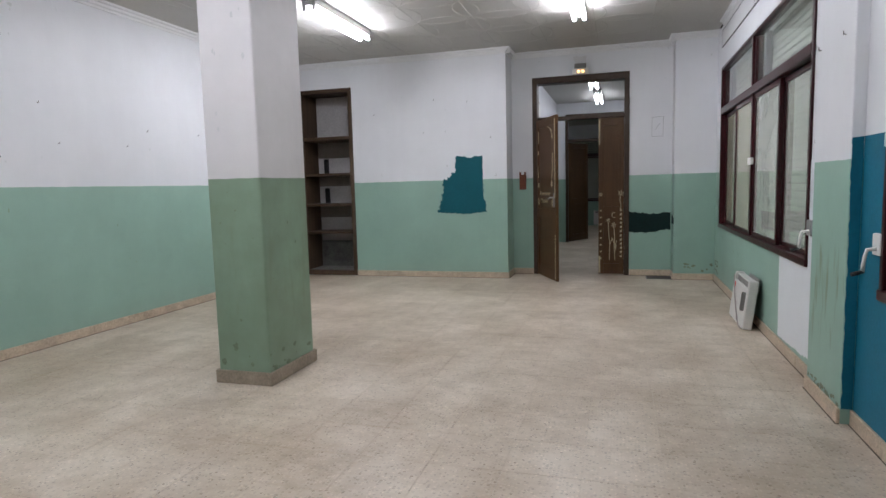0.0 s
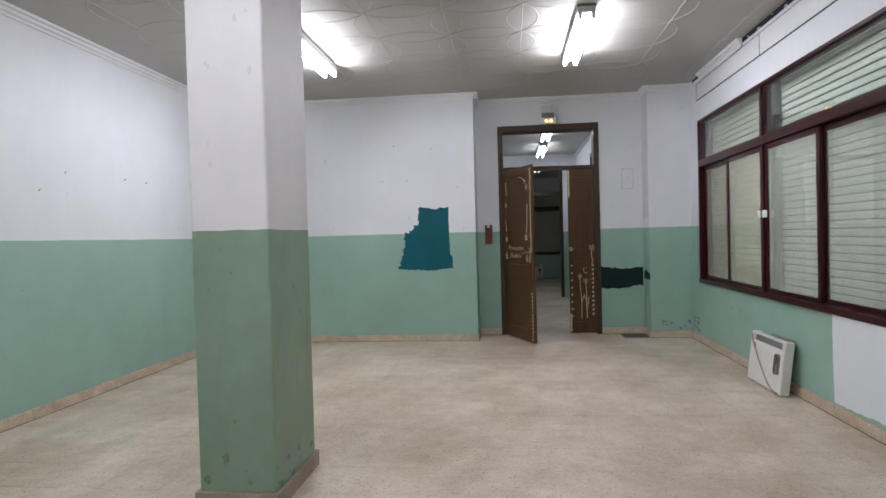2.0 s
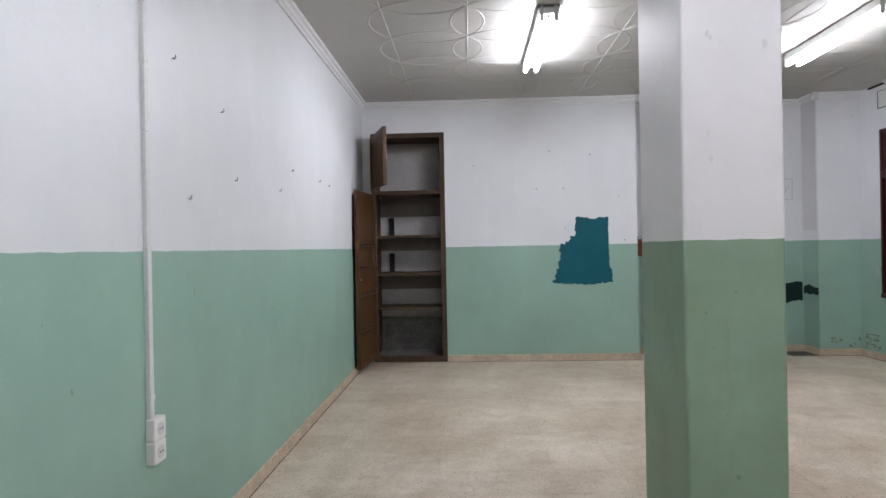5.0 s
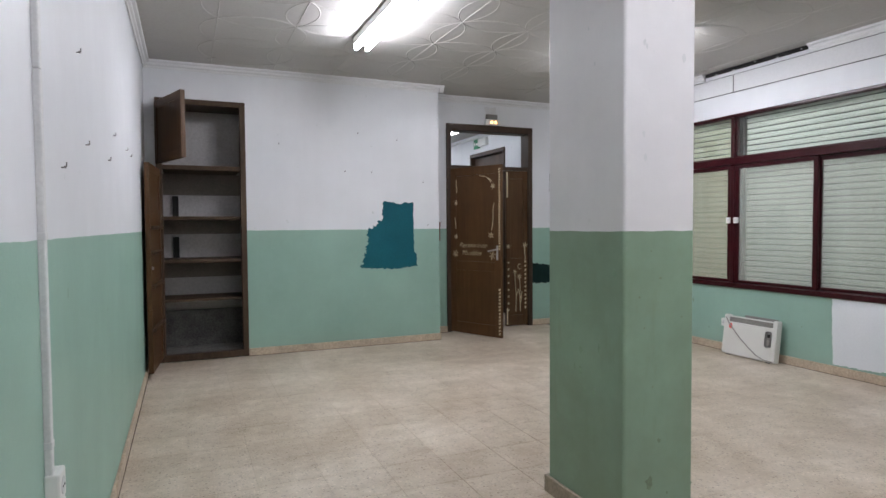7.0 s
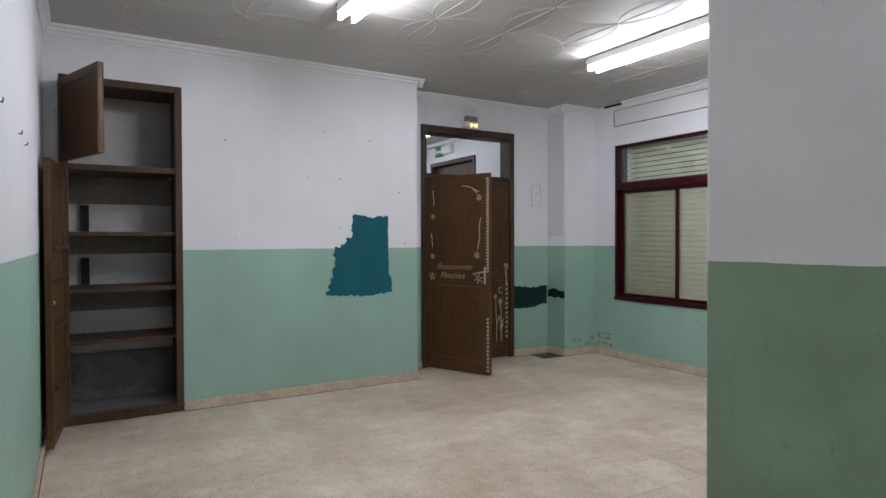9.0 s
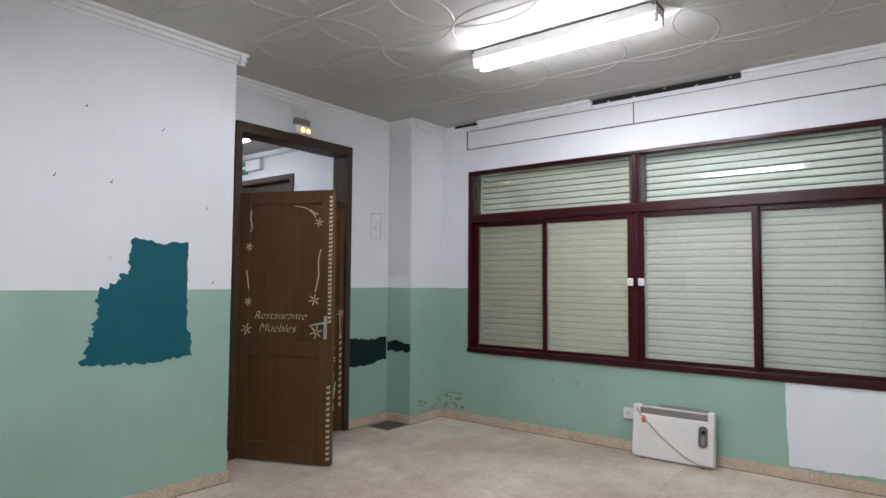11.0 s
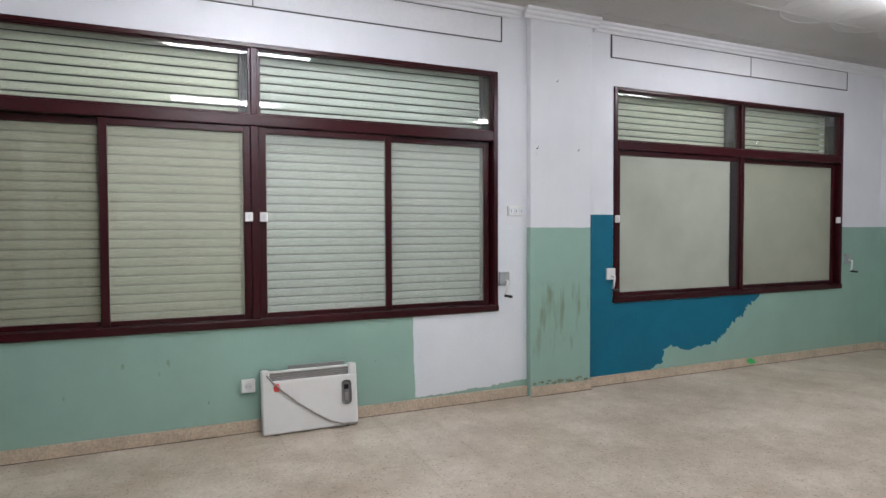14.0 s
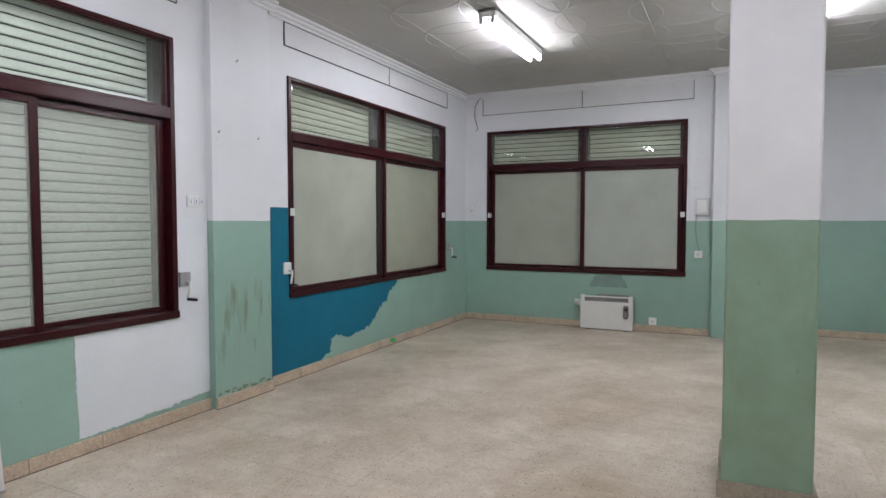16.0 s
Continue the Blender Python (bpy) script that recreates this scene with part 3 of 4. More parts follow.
# ---- lamps ----
def lamp(x, y, z, turn=0.0, length=1.24, light=M_TUBE):
    t = thing("ceiling_lamp", pose(x, y, z, 0, 0, turn), "lit twin-tube fluorescent batten on the ceiling", "ceiling lamp", "fluorescent lamps")
    h = length / 2
    part("batten", made(rbox, -0.070, -h - 0.01, -0.062, 0.070, h + 0.01, -0.001, 0.006), M_PLASTIC, t)
    part("spine", made(rbox, -0.012, -h + 0.02, -0.078, 0.012, h - 0.02, -0.06, 0.003), M_GREYP, t, "dark grey ballast strip")
    for e in (-1, 1):
        part("end_plate", made(rbox, -0.074, e * h - 0.012, -0.02, 0.074, e * h + 0.014, 0.0, 0.003), M_GREYP, t, "dark worn end plate")
    for s in (-1, 1):
        for e in (-1, 1):
            o = part("lamp_holder", made(rbox, s * 0.048 - 0.014, e * h - 0.012, -0.112, s * 0.048 + 0.014, e * h + 0.012, -0.001, 0.004), M_GREYPATCH, t)
        bm = bmesh.new()
        cyl(bm, (s * 0.048, -h + 0.013, -0.092), (s * 0.048, h - 0.013, -0.092), 0.017, 14)
        part("tube", bm, light, t, smooth=True)
    return t


for x, y in ((2.56, 9.30), (4.87, 9.36), (4.90, 5.37), (2.60, 5.30)):
    lamp(x, y, CEIL - 0.006, light=M_TUBE if x < 4 else M_TUBE_EAST if y > 7 else M_TUBE_DIM)

# ---- floor base; the tiles follow at the end ----
floor = tagged(part("floor", made(box, 0.6, 2.0, -0.12, WX + 0.2, 12.0, -0.0025), M_GROUT), "worn beige terrazzo tile floor", "floor", kind="structure")


# skirting pieces along the walls
def skirting(name, axis, at, sgn, a0, a1, n=0.40):
    t = thing(name, label="pinkish beige terrazzo skirting along the wall", category="skirting", kind="structure")
    k = max(1, round((a1 - a0) / n))
    s = (a1 - a0) / k
    rr = random.Random(len(name) + k)
    bm = bmesh.new()
    rbox(bm, 0.001, 0, 0, s - 0.001, 0.016, 0.078, 0.003, 1)
    me = mesh_of("skirting_piece", bm, M_SKIRT)
    g0, g1 = (at - 0.001, at + sgn * 0.0205) if axis == 0 else (a0, a1)
    h0, h1 = (a0, a1) if axis == 0 else (at - 0.001, at + sgn * 0.0205)
    part("dirt_joint", made(box, min(g0, g1), min(h0, h1), -0.004, max(g0, g1), max(h0, h1), 0.0035), M_GRIME, t, "dark dirty joint at the floor")
    for i in range(k):
        o = part("skirting_piece", me, None, t)
        out = rr.uniform(-0.002, 0.001)
        if axis == 0:
            o.matrix_basis = pose(at + sgn * out, a0 + (i + (1 if sgn > 0 else 0)) * s, 0, 0, 0, -90 * sgn) if sgn > 0 else pose(at + sgn * out, a0 + i * s, 0, 0, 0, 90)
        else:
            o.matrix_basis = pose(a0 + i * s, at + out, 0) if sgn > 0 else pose(a0 + (i + 1) * s, at - out, 0, 0, 0, 180)
    return t


for i, a in enumerate(((0, XL, 1, 2.51, YA), (1, YA, -1, 1.72, 3.881), (0, 3.865, 1, YA, YD), (1, YD, -1, 3.885, 4.155), (1, YD, -1, 5.37, 5.884), (0, 5.90, -1, 11.47, YD),
                       (1, 11.47, -1, 5.884, WX), (0, WX, -1, 7.43, 11.45), (0, WX - 0.055, -1, 6.87, 7.43), (0, WX, -1, YB, 6.87), (1, YB, 1, 3.38, WX - 0.02), (1, 2.5, 1, 0.81, 2.95))):
    skirting("baseboard_%d" % (i + 1), *a)


# ---- paint patches and stains on the walls ----
def rough_outline(pts, jag, seed, step=0.013):
    """The outline with its brushed edges made ragged; jag holds the size for each side."""
    rr = random.Random(seed)
    out = []
    n = len(pts)
    for i in range(n):
        a, b = Vector(pts[i]), Vector(pts[(i + 1) % n])
        k = max(1, int((b - a).length / step)) if jag[i] else 1
        nrm = Vector((-(b - a).y, (b - a).x)).normalized()
        drift = 0.0
        for s in range(k):
            drift = max(-jag[i], min(jag[i], 0.55 * drift + rr.uniform(-0.75, 0.75) * jag[i]))
            out.append(tuple(a.lerp(b, s / k) + (nrm * drift if s else Vector((0, 0)))))
    return out


def patch(name, wall_ob, axis, at, sgn, pts, jag, mat, label, seed=1, thick=0.003):
    bm = bmesh.new()
    prism(bm, rough_outline(pts, jag, seed), at, at + sgn * thick, axis)
    return part(name, bm, mat, wall_ob, label)


patch("paint_patch", wall_north, 1, YA, -1, [(2.93, 0.87), (3.30, 0.855), (3.59, 0.87), (3.575, 1.02), (3.55, 1.05), (3.545, 1.605), (3.36, 1.59), (3.19, 1.61), (3.18, 1.42), (3.13, 1.36), (3.01, 1.31), (2.985, 1.05), (2.945, 1.01), (2.955, 0.93)],
      [0.012, 0.012, 0.010, 0.008, 0.006, 0.010, 0.010, 0.018, 0.03, 0.03, 0.022, 0.03, 0.035, 0.035], M_TEAL, "petrol blue test patch of brushed paint")
patch("paint_patch", wall_door, 1, YD, -1, [(5.372, 0.57), (5.60, 0.555), (5.885, 0.60), (5.885, 0.82), (5.60, 0.81), (5.372, 0.83)], [0.012, 0.012, 0, 0.014, 0.014, 0], M_DARKPAINT, "near-black green brushed paint patch", 3)
patch("paint_patch", bpy.data.objects["pier_corner"], 0, 5.90, -1, [(11.48, 0.69), (11.66, 0.68), (11.775, 0.68), (11.775, 0.77), (11.66, 0.79), (11.48, 0.76)], [0.012, 0.012, 0, 0.012, 0.012, 0.01], M_DARKPAINT, "near-black green brushed paint patch", 4)
patch("paint_patch", bpy.data.objects["pier_corner"], 0, 5.90, -1, [(11.50, 1.42), (11.775, 1.41), (11.775, CEIL - 0.08), (11.49, CEIL - 0.08)], [0.004, 0, 0, 0.004], M_GREYPATCH, "greyer repainted strip", 5, 0.002)
patch("paint_patch", wall_east, 0, WX, -1, [(8.375, 0.668), (7.69, 0.668), (7.69, 1.32), (7.435, 1.32), (7.435, 0.13), (7.80, 0.105), (8.36, 0.09)], [0, 0, 0, 0, 0.012, 0.008, 0.004], M_WHITEPATCH, "fresh white paint over the green dado", 6)
patch("paint_patch", wall_east, 0, WX, -1, [(6.865, 0.08), (6.865, 1.405), (6.605, 1.405), (6.605, 0.672), (4.86, 0.672), (4.98, 0.60), (5.08, 0.50), (5.22, 0.44), (5.32, 0.32), (5.50, 0.24), (5.80, 0.22), (5.98, 0.27), (6.06, 0.24), (6.05, 0.13), (6.22, 0.082)],
      [0, 0, 0, 0, 0.02, 0.035, 0.035, 0.035, 0.03, 0.012, 0.012, 0.008, 0.02, 0.012, 0], M_BLUE, "bright teal blue paint roughly brushed below the window", 7)


patch("paint_patch", bpy.data.objects["pilaster_window"], 1, 6.87, -1, [(WX - 0.052, 0.08), (WX - 0.004, 0.08), (WX - 0.004, 1.405), (WX - 0.052, 1.40)], [0, 0, 0, 0.004], M_BLUE, "teal blue paint on the pilaster's edge", 8)


def stains(wall_ob, axis, at, sgn, a0, a1, z0, z1, n, seed, size=(0.01, 0.04), tall=1.8, mat=None):
    rr = random.Random(seed)
    bm = bmesh.new()
    for i in range(n):
        u, z = rr.uniform(a0, a1), rr.uniform(z0, z1)
        r = rr.uniform(*size)
        k = 9
        ring = [(u + r * rr.uniform(0.4, 1.0) * math.cos(t * math.tau / k), z + tall * r * rr.uniform(0.4, 1.0) * math.sin(t * math.tau / k)) for t in range(k)]
        d = at + sgn * (0.0015 + 0.0002 * (i % 5))
        vs = [bm.verts.new((d, p, q) if axis == 0 else (p, d, q)) for p, q in ring]
        bm.faces.new(vs)
    ob = part("stain", bm, mat or M_STAIN, wall_ob, "dark damp and scuff marks")
    ob["kind"] = "stuff"
    return ob


rr = random.Random(41)
bm = bmesh.new()
for row in range(3):
    y = 11.41
    while y > 11.18 + row * 0.035:
        l = rr.uniform(0.03, 0.08)
        z = 0.255 - row * 0.052 + rr.uniform(-0.008, 0.008)
        box(bm, WX - 0.0022, y - l, z - rr.uniform(0.005, 0.011), WX - 0.0004, y, z + rr.uniform(0.003, 0.008))
        y -= l + rr.uniform(0.005, 0.03)
ob = part("crumbled_plaster", bm, M_STAIN, wall_east, "dark rows of crumbled damp plaster")
ob["kind"] = "stuff"
M_COLDIRT = plain("column_dirt", (0.15, 0.20, 0.135), 0.6, 0.3, 14, 60, 0.2)
M_HEATMARK = plain("heat_mark", (0.19, 0.275, 0.235), 0.6, 0.2, 10, 60, 0.2)
M_FAINT = plain("faint_scuff", (0.205, 0.30, 0.21), 0.6, 0.3, 14, 60, 0.2)
stains(bpy.data.objects["pilaster_window"], 0, WX - 0.055, -1, 6.9, 7.41, 0.08, 0.11, 26, 12, (0.012, 0.03), 0.6)
stains(wall_east, 0, WX, -1, 11.2, 11.43, 0.085, 0.25, 9, 13, (0.014, 0.045), 0.6)
stains(bpy.data.objects["pier_corner"], 1, 11.47, -1, 6.0, 6.36, 0.085, 0.24, 9, 14, (0.012, 0.035), 0.9)
stains(column, 0, CX0, -1, 6.83, 7.30, 0.4, 1.2, 9, 15, (0.006, 0.022), 1.5, M_FAINT)
stains(column, 0, CX0, -1, 6.83, 7.30, 1.5, 2.6, 5, 16, (0.005, 0.016), 1.6, M_GREYPATCH)
stains(column, 1, CY0, -1, 2.82, 3.12, 0.5, 1.25, 6, 17, (0.004, 0.010), 0.8)
stains(column, 1, CY0, -1, 2.85, 3.12, 1.4, 2.4, 8, 18, (0.005, 0.016), 2.0, M_GREYPATCH)
stains(column, 1, CY0, -1, 2.82, 3.13, 0.09, 0.5, 6, 31, (0.006, 0.03), 1.2, M_COLDIRT)
stains(column, 0, CX1, 1, 6.80, 7.32, 0.09, 0.2, 10, 32, (0.008, 0.035), 0.7, M_COLDIRT)
stains(column, 0, CX1, 1, 6.80, 7.32, 0.6, 1.25, 3, 33, (0.004, 0.012), 1.5, M_COLDIRT)
stains(column, 1, CY1, 1, 2.82, 3.12, 0.35, 1.2, 8, 19, (0.005, 0.016), 2.0, M_FAINT)
stains(wall_west, 0, XL, 1, 5.5, 11.0, 0.3, 1.2, 14, 20, (0.004, 0.012), 1.8, M_FAINT)
stains(wall_east, 0, WX, -1, 7.7, 11.0, 0.2, 0.62, 12, 21, (0.004, 0.014), 2.2, M_FAINT)

# nails and plug holes left in the walls
def nail(m):
    t = thing("nail", m, "small rusty nail in the painted wall", "nail", "old nails")
    bm = bmesh.new()
    cyl(bm, (0, 0.004, 0), (0, -0.010, 0.002), 0.002, 6)
    part("shank", bm, M_NAIL, t)
    bm = bmesh.new()
    cyl(bm, (0, -0.010, 0.002), (0, -0.012, 0.0025), 0.005, 8)
    part("nail_head", bm, M_NAIL, t)
    bm = bmesh.new()
    tube(bm, [(0, -0.009, 0.002), (0.004, -0.014, 0.004), (0.006, -0.014, 0.018)], 0.002, 5)
    part("hook", bm, M_NAIL, t)
    return t


for y, z in ((6.69, 1.96), (7.39, 1.97), (7.55, 1.655), (8.55, 1.83), (8.28, 1.67), (9.62, 1.835), (7.12, 2.43), (7.03, 1.52), (6.91, 2.08), (9.3, 1.84)):
    nail(pose(XL, y, z, 0, 0, 90))
for x, z in ((3.66, 1.83), (3.72, 1.34), (2.75, 1.93), (2.05, 2.2), (3.05, 1.93), (2.9, 2.35), (3.35, 2.3)):
    nail(pose(x, YA, z))
for y, z in ((7.2, 2.42), (7.0, 1.9), (7.38, 1.9)):
    nail(pose(WX - 0.055, y, z, 0, 0, -90))


# ---- built-in cupboard ----
def cupboard():
    x0, x1, z0, z1 = CUP
    t = thing("built_in_cupboard", pose(0, 0, 0), "open built-in brown wooden cupboard with dusty empty shelves", "cupboard")
    back = YA + 0.53
    F = 0.055
    part("frame_side", made(rbox, x0, YA - 0.018, z0, x0 + F, YA + 0.05, z1, 0.006), M_SHELF, t)
    part("frame_side", made(rbox, x1 - F, YA - 0.018, z0, x1, YA + 0.05, z1, 0.006), M_SHELF, t)
    part("frame_head", made(rbox, x0 + F, YA - 0.017, z1 - F, x1 - F, YA + 0.05, z1, 0.006), M_SHELF, t)
    part("frame_sill", made(rbox, x0 - 0.0, YA - 0.02, z0 - 0.045, x1, YA + 0.06, z0 + 0.02, 0.006), M_SHELF, t)
    part("back_panel", made(box, x0 + 0.004, back, z0, x1 - 0.004, back + 0.02, z1), M_CUPBACK, t, "dusty grey plaster back")
    part("side_panel", made(box, x0 + 0.002, YA + 0.05, z0, x0 + 0.02, back, z1 - 0.003), M_SHELF, t)
    part("side_panel", made(box, x1 - 0.02, YA + 0.05, z0, x1 - 0.002, back, z1 - 0.003), M_SHELF, t)
    part("top_panel", made(box, x0 + 0.02, YA + 0.05, z1 - 0.03, x1 - 0.02, back, z1 - 0.004), M_SHELF, t)
    part("bottom_panel", made(box, x0 + 0.02, YA + 0.06, z0 - 0.03, x1 - 0.02, back, z0 + 0.012), M_DUST, t)
    part("lower_back", made(box, x0 + 0.021, back - 0.02, z0 + 0.013, x1 - 0.021, back - 0.002, z0 + 0.40), M_DUST, t, "grimy streaked grey board")
    part("divider", made(rbox, x0 + F, YA - 0.012, 1.905, x1 - F, back, 1.95, 0.004), M_SHELF, t)
    for z, d, h in ((1.445, 0.03, 0.034), (1.015, 0.03, 0.034), (0.615, 0.06, 0.025)):
        part("shelf", made(rbox, x0 + 0.021, YA + d, z - h, x1 - 0.021, back, z, 0.003), M_SHELF, t)
    # brown strips on the cupboard back, each reaching down from a shelf
    for z_a, z_b in ((1.68, 1.905), (1.265, 1.41), (0.80, 0.98)):
        part("back_board", made(rbox, x0 + 0.022, back - 0.014, z_a, x1 - 0.022, back - 0.001, z_b, 0.003), M_BACKSTRIP, t, "brown strip on the back under a shelf")
    for z in (1.447, 1.017):
        part("bracket", made(rbox, x0 + 0.13, back - 0.05, z, x0 + 0.19, back - 0.002, z + 0.22, 0.003), M_DARK, t, "black upright bracket")
    return t


cupboard()


def cupboard_door(name, m, w, z0, z1, battens, label):
    t = thing(name, m, label, "cupboard door")
    leaf = part("leaf", made(rbox, 0, -0.012, z0, w, 0.012, z1, 0.004), M_DOOR, t)
    for a, b in ((0.0, 0.07), (w - 0.07, w)):
        part("stile", made(rbox, a, 0.011, z0, b, 0.020, z1, 0.003), M_DOOR, t)
        part("stile", made(rbox, a, -0.020, z0, b, -0.011, z1, 0.003), M_DOOR, t)
    for z in (z0, z1 - 0.07):
        part("rail", made(rbox, 0.07, 0.011, z, w - 0.07, 0.019, z + 0.07, 0.003), M_DOOR, t)
        part("rail", made(rbox, 0.07, -0.019, z, w - 0.07, -0.011, z + 0.07, 0.003), M_DOOR, t)
    for z in battens:
        part("batten", made(rbox, 0.04, 0.012, z, w - 0.02, 0.045, z + 0.03, 0.004), M_SHELF, t)
    bm = bmesh.new()
    cyl(bm, (w - 0.05, 0.02, (z0 + z1) / 2), (w - 0.05, 0.034, (z0 + z1) / 2), 0.012, 10)
    part("knob", bm, M_METAL, t)
    for z in (z0 + 0.15, z1 - 0.15):
        bm = bmesh.new()
        cyl(bm, (0.0, 0.0, z - 0.03), (0.0, 0.0, z + 0.03), 0.007, 8)
        part("hinge", bm, M_METAL, t)
    return t


cupboard_door("cupboard_door", pose(0.90, YA - 0.03, 0, 0, 0, -95), 0.70, 0.06, 1.90, (0.42, 0.80, 1.10, 1.32), "brown panelled lower cupboard door, standing wide open")
cupboard_door("cupboard_door", pose(0.90, YA - 0.03, 0, 0, 0, -70), 0.70, 1.955, 2.55, (), "small brown upper cupboard door, standing open")


# ---- double door ----
def panel_leaf(bm_unused, t, w, h, y):
    """Stiles, rails and recessed panels of one leaf, from x 0 to w."""
    S = 0.10 if w > 0.5 else 0.065
    part("stile", made(rbox, 0, -y, 0.012, S, y, h, 0.004), M_DOOR, t)
    part("stile", made(rbox, w - S, -y, 0.012, w, y, h, 0.004), M_DOOR, t)
    part("rail", made(rbox, S, -y + 0.001, h - 0.10, w - S, y - 0.001, h, 0.004), M_DOOR, t)
    part("rail", made(rbox, S, -y + 0.001, 0.79, w - S, y - 0.001, 0.90, 0.004), M_DOOR, t)
    part("rail", made(rbox, S, -y + 0.001, 0.012, w - S, y - 0.001, 0.15, 0.004), M_DOOR, t)
    part("door_panel", made(rbox, S - 0.005, -y + 0.011, 0.9, w - S + 0.005, y - 0.011, h - 0.10, 0.003), M_DOOR, t)
    part("door_panel", made(rbox, S - 0.005, -y + 0.011, 0.15, w - S + 0.005, y - 0.011, 0.79, 0.003), M_DOOR, t)


def marks(t, strokes, y, r=0.0035):
    """Brushed decorations: thin raised strokes on the face at y."""
    bm = bmesh.new()
    for pts in strokes:
        tube(bm, [(x, y, z) for x, z in pts], r, 5)
    ob = part("painted_marks", bm, M_CHALK, t, "faded yellowish hand-painted flowers and dots")
    return ob


def flower(x, z, r):
    return [[(x + 0.2 * r * math.cos(a), z + 0.2 * r * math.sin(a)), (x + r * math.cos(a), z + r * math.sin(a))] for a in [k * math.tau / 6 + 0.3 for k in range(6)]]


def zig(x, z, dx, dz):
    return [[(x - dx, z - dz), (x + dx, z + dz)], [(x - dx, z + dz * 0.6), (x + dx * 0.7, z - dz)], [(x - dx, z), (x + dx, z + 0.003)]]


frame_t = thing("door_frame", pose(0, 0, 0), "dark brown wooden door frame with an open transom light", "door frame", kind="structure")
x0, x1 = DOOR[0], DOOR[1]
part("jamb", made(rbox, x0 - 0.012, YD - 0.022, 0, x0 + 0.05, YD + 0.18, 2.60, 0.006), M_FRAMEWOOD, frame_t)
part("jamb", made(rbox, x1 - 0.05, YD - 0.022, 0, x1 + 0.012, YD + 0.18, 2.60, 0.006), M_FRAMEWOOD, frame_t)
part("head", made(rbox, x0 - 0.012, YD - 0.024, 2.53, x1 + 0.012, YD + 0.18, 2.612, 0.006), M_FRAMEWOOD, frame_t)
part("transom", made(rbox, x0 + 0.05, YD - 0.004, 2.05, x1 - 0.05, YD + 0.15, 2.095, 0.005), M_FRAMEWOOD, frame_t)

# wide leaf, ajar into the room
leaf1 = thing("door_1", pose(x0 + 0.052, YD - 0.002, 0, 0, 0, -66), "brown panelled door leaf with painted flowers, standing ajar", "door")
LW = 0.80
panel_leaf(None, leaf1, LW, 2.045, 0.02)
rr = random.Random(8)
st = []
for k in range(31):
    z = 1.06 + k * 0.031
    st += zig(LW - 0.022, z, 0.013, 0.010)
for k in range(14):
    st += zig(LW - 0.022, 0.06 + k * 0.04, 0.013, 0.012)
st += flower(LW - 0.12, 1.80, 0.035) + flower(LW - 0.15, 1.22, 0.042) + flower(0.10, 1.62, 0.03) + flower(0.10, 1.20, 0.03) + flower(0.09, 0.99, 0.045) + flower(LW - 0.13, 0.98, 0.05)
st += [[(LW - 0.32, 1.93), (LW - 0.24, 1.915), (LW - 0.18, 1.89), (LW - 0.13, 1.86)], [(LW - 0.20, 1.895), (LW - 0.16, 1.86), (LW - 0.15, 1.84)], [(LW - 0.10, 1.60), (LW - 0.12, 1.52), (LW - 0.115, 1.40), (LW - 0.14, 1.28)],
       [(0.11, 1.90), (0.105, 1.84), (0.12, 1.78), (0.11, 1.74)], [(0.08, 1.44), (0.09, 1.38), (0.10, 1.30)]]
# slanting chalked words across the lock rail
for word, x, z, size in (("Restaurante", 0.15, 1.070, 0.088), ("Muebles", 0.19, 0.975, 0.092)):
    cu = bpy.data.curves.new("writing", "FONT")
    cu.body, cu.size, cu.shear, cu.extrude, cu.offset, cu.space_character = word, size, 0.4, 0.001, -0.0021, 1.02
    flat = bpy.data.objects.new("writing", cu)
    me = bpy.data.meshes.new_from_object(flat)
    bpy.data.objects.remove(flat)
    me.materials.clear()
    me.materials.append(M_CHALK)
    me.transform(pose(x, -0.0215, z, 90, 0, 0))
    part("writing", me, None, leaf1, "chalky handwritten word on the door")
marks(leaf1, st, -0.0205, 0.0036)
hd = part("door_handle", made(rbox, LW - 0.068, -0.026, 0.93, LW - 0.042, -0.019, 1.10, 0.003), M_METAL, leaf1, "worn grey metal lever handle")
bm = bmesh.new()
tube(bm, [(LW - 0.055, -0.02, 1.05), (LW - 0.055, -0.06, 1.05), (LW - 0.075, -0.068, 1.048), (LW - 0.16, -0.066, 1.03)], 0.008, 8)
part("lever", bm, M_METAL, hd, smooth=True)
for z in (0.3, 1.0, 1.8):
    bm = bmesh.new()
    cyl(bm, (0, -0.02, z - 0.05), (0, -0.02, z + 0.05), 0.009, 10)
    part("hinge", bm, M_METAL, leaf1)

# narrow leaf, closed
leaf2 = thing("door_2", pose(4.995, YD + 0.022, 0), "narrow brown door leaf with painted flowers, shut", "door")
panel_leaf(None, leaf2, 0.32, 2.045, 0.02)
st = []
for k in range(12):
    st += zig(0.285, 0.25 + k * 0.055, 0.012, 0.015)
for k in range(8):
    st += zig(0.03, 0.22 + k * 0.09, 0.010, 0.012)
st += [[(0.14, 0.20), (0.145, 0.4), (0.13, 0.58), (0.125, 0.70)], [(0.21, 0.20), (0.20, 0.35), (0.205, 0.52), (0.195, 0.64)], [(0.145, 0.40), (0.17, 0.47)], [(0.20, 0.42), (0.17, 0.50)], [(0.205, 0.30), (0.23, 0.40)], [(0.205, 0.36), (0.235, 0.46)]]
st += flower(0.125, 0.72, 0.03) + flower(0.195, 0.66, 0.036) + flower(0.28, 1.07, 0.04) + flower(0.025, 1.06, 0.03)
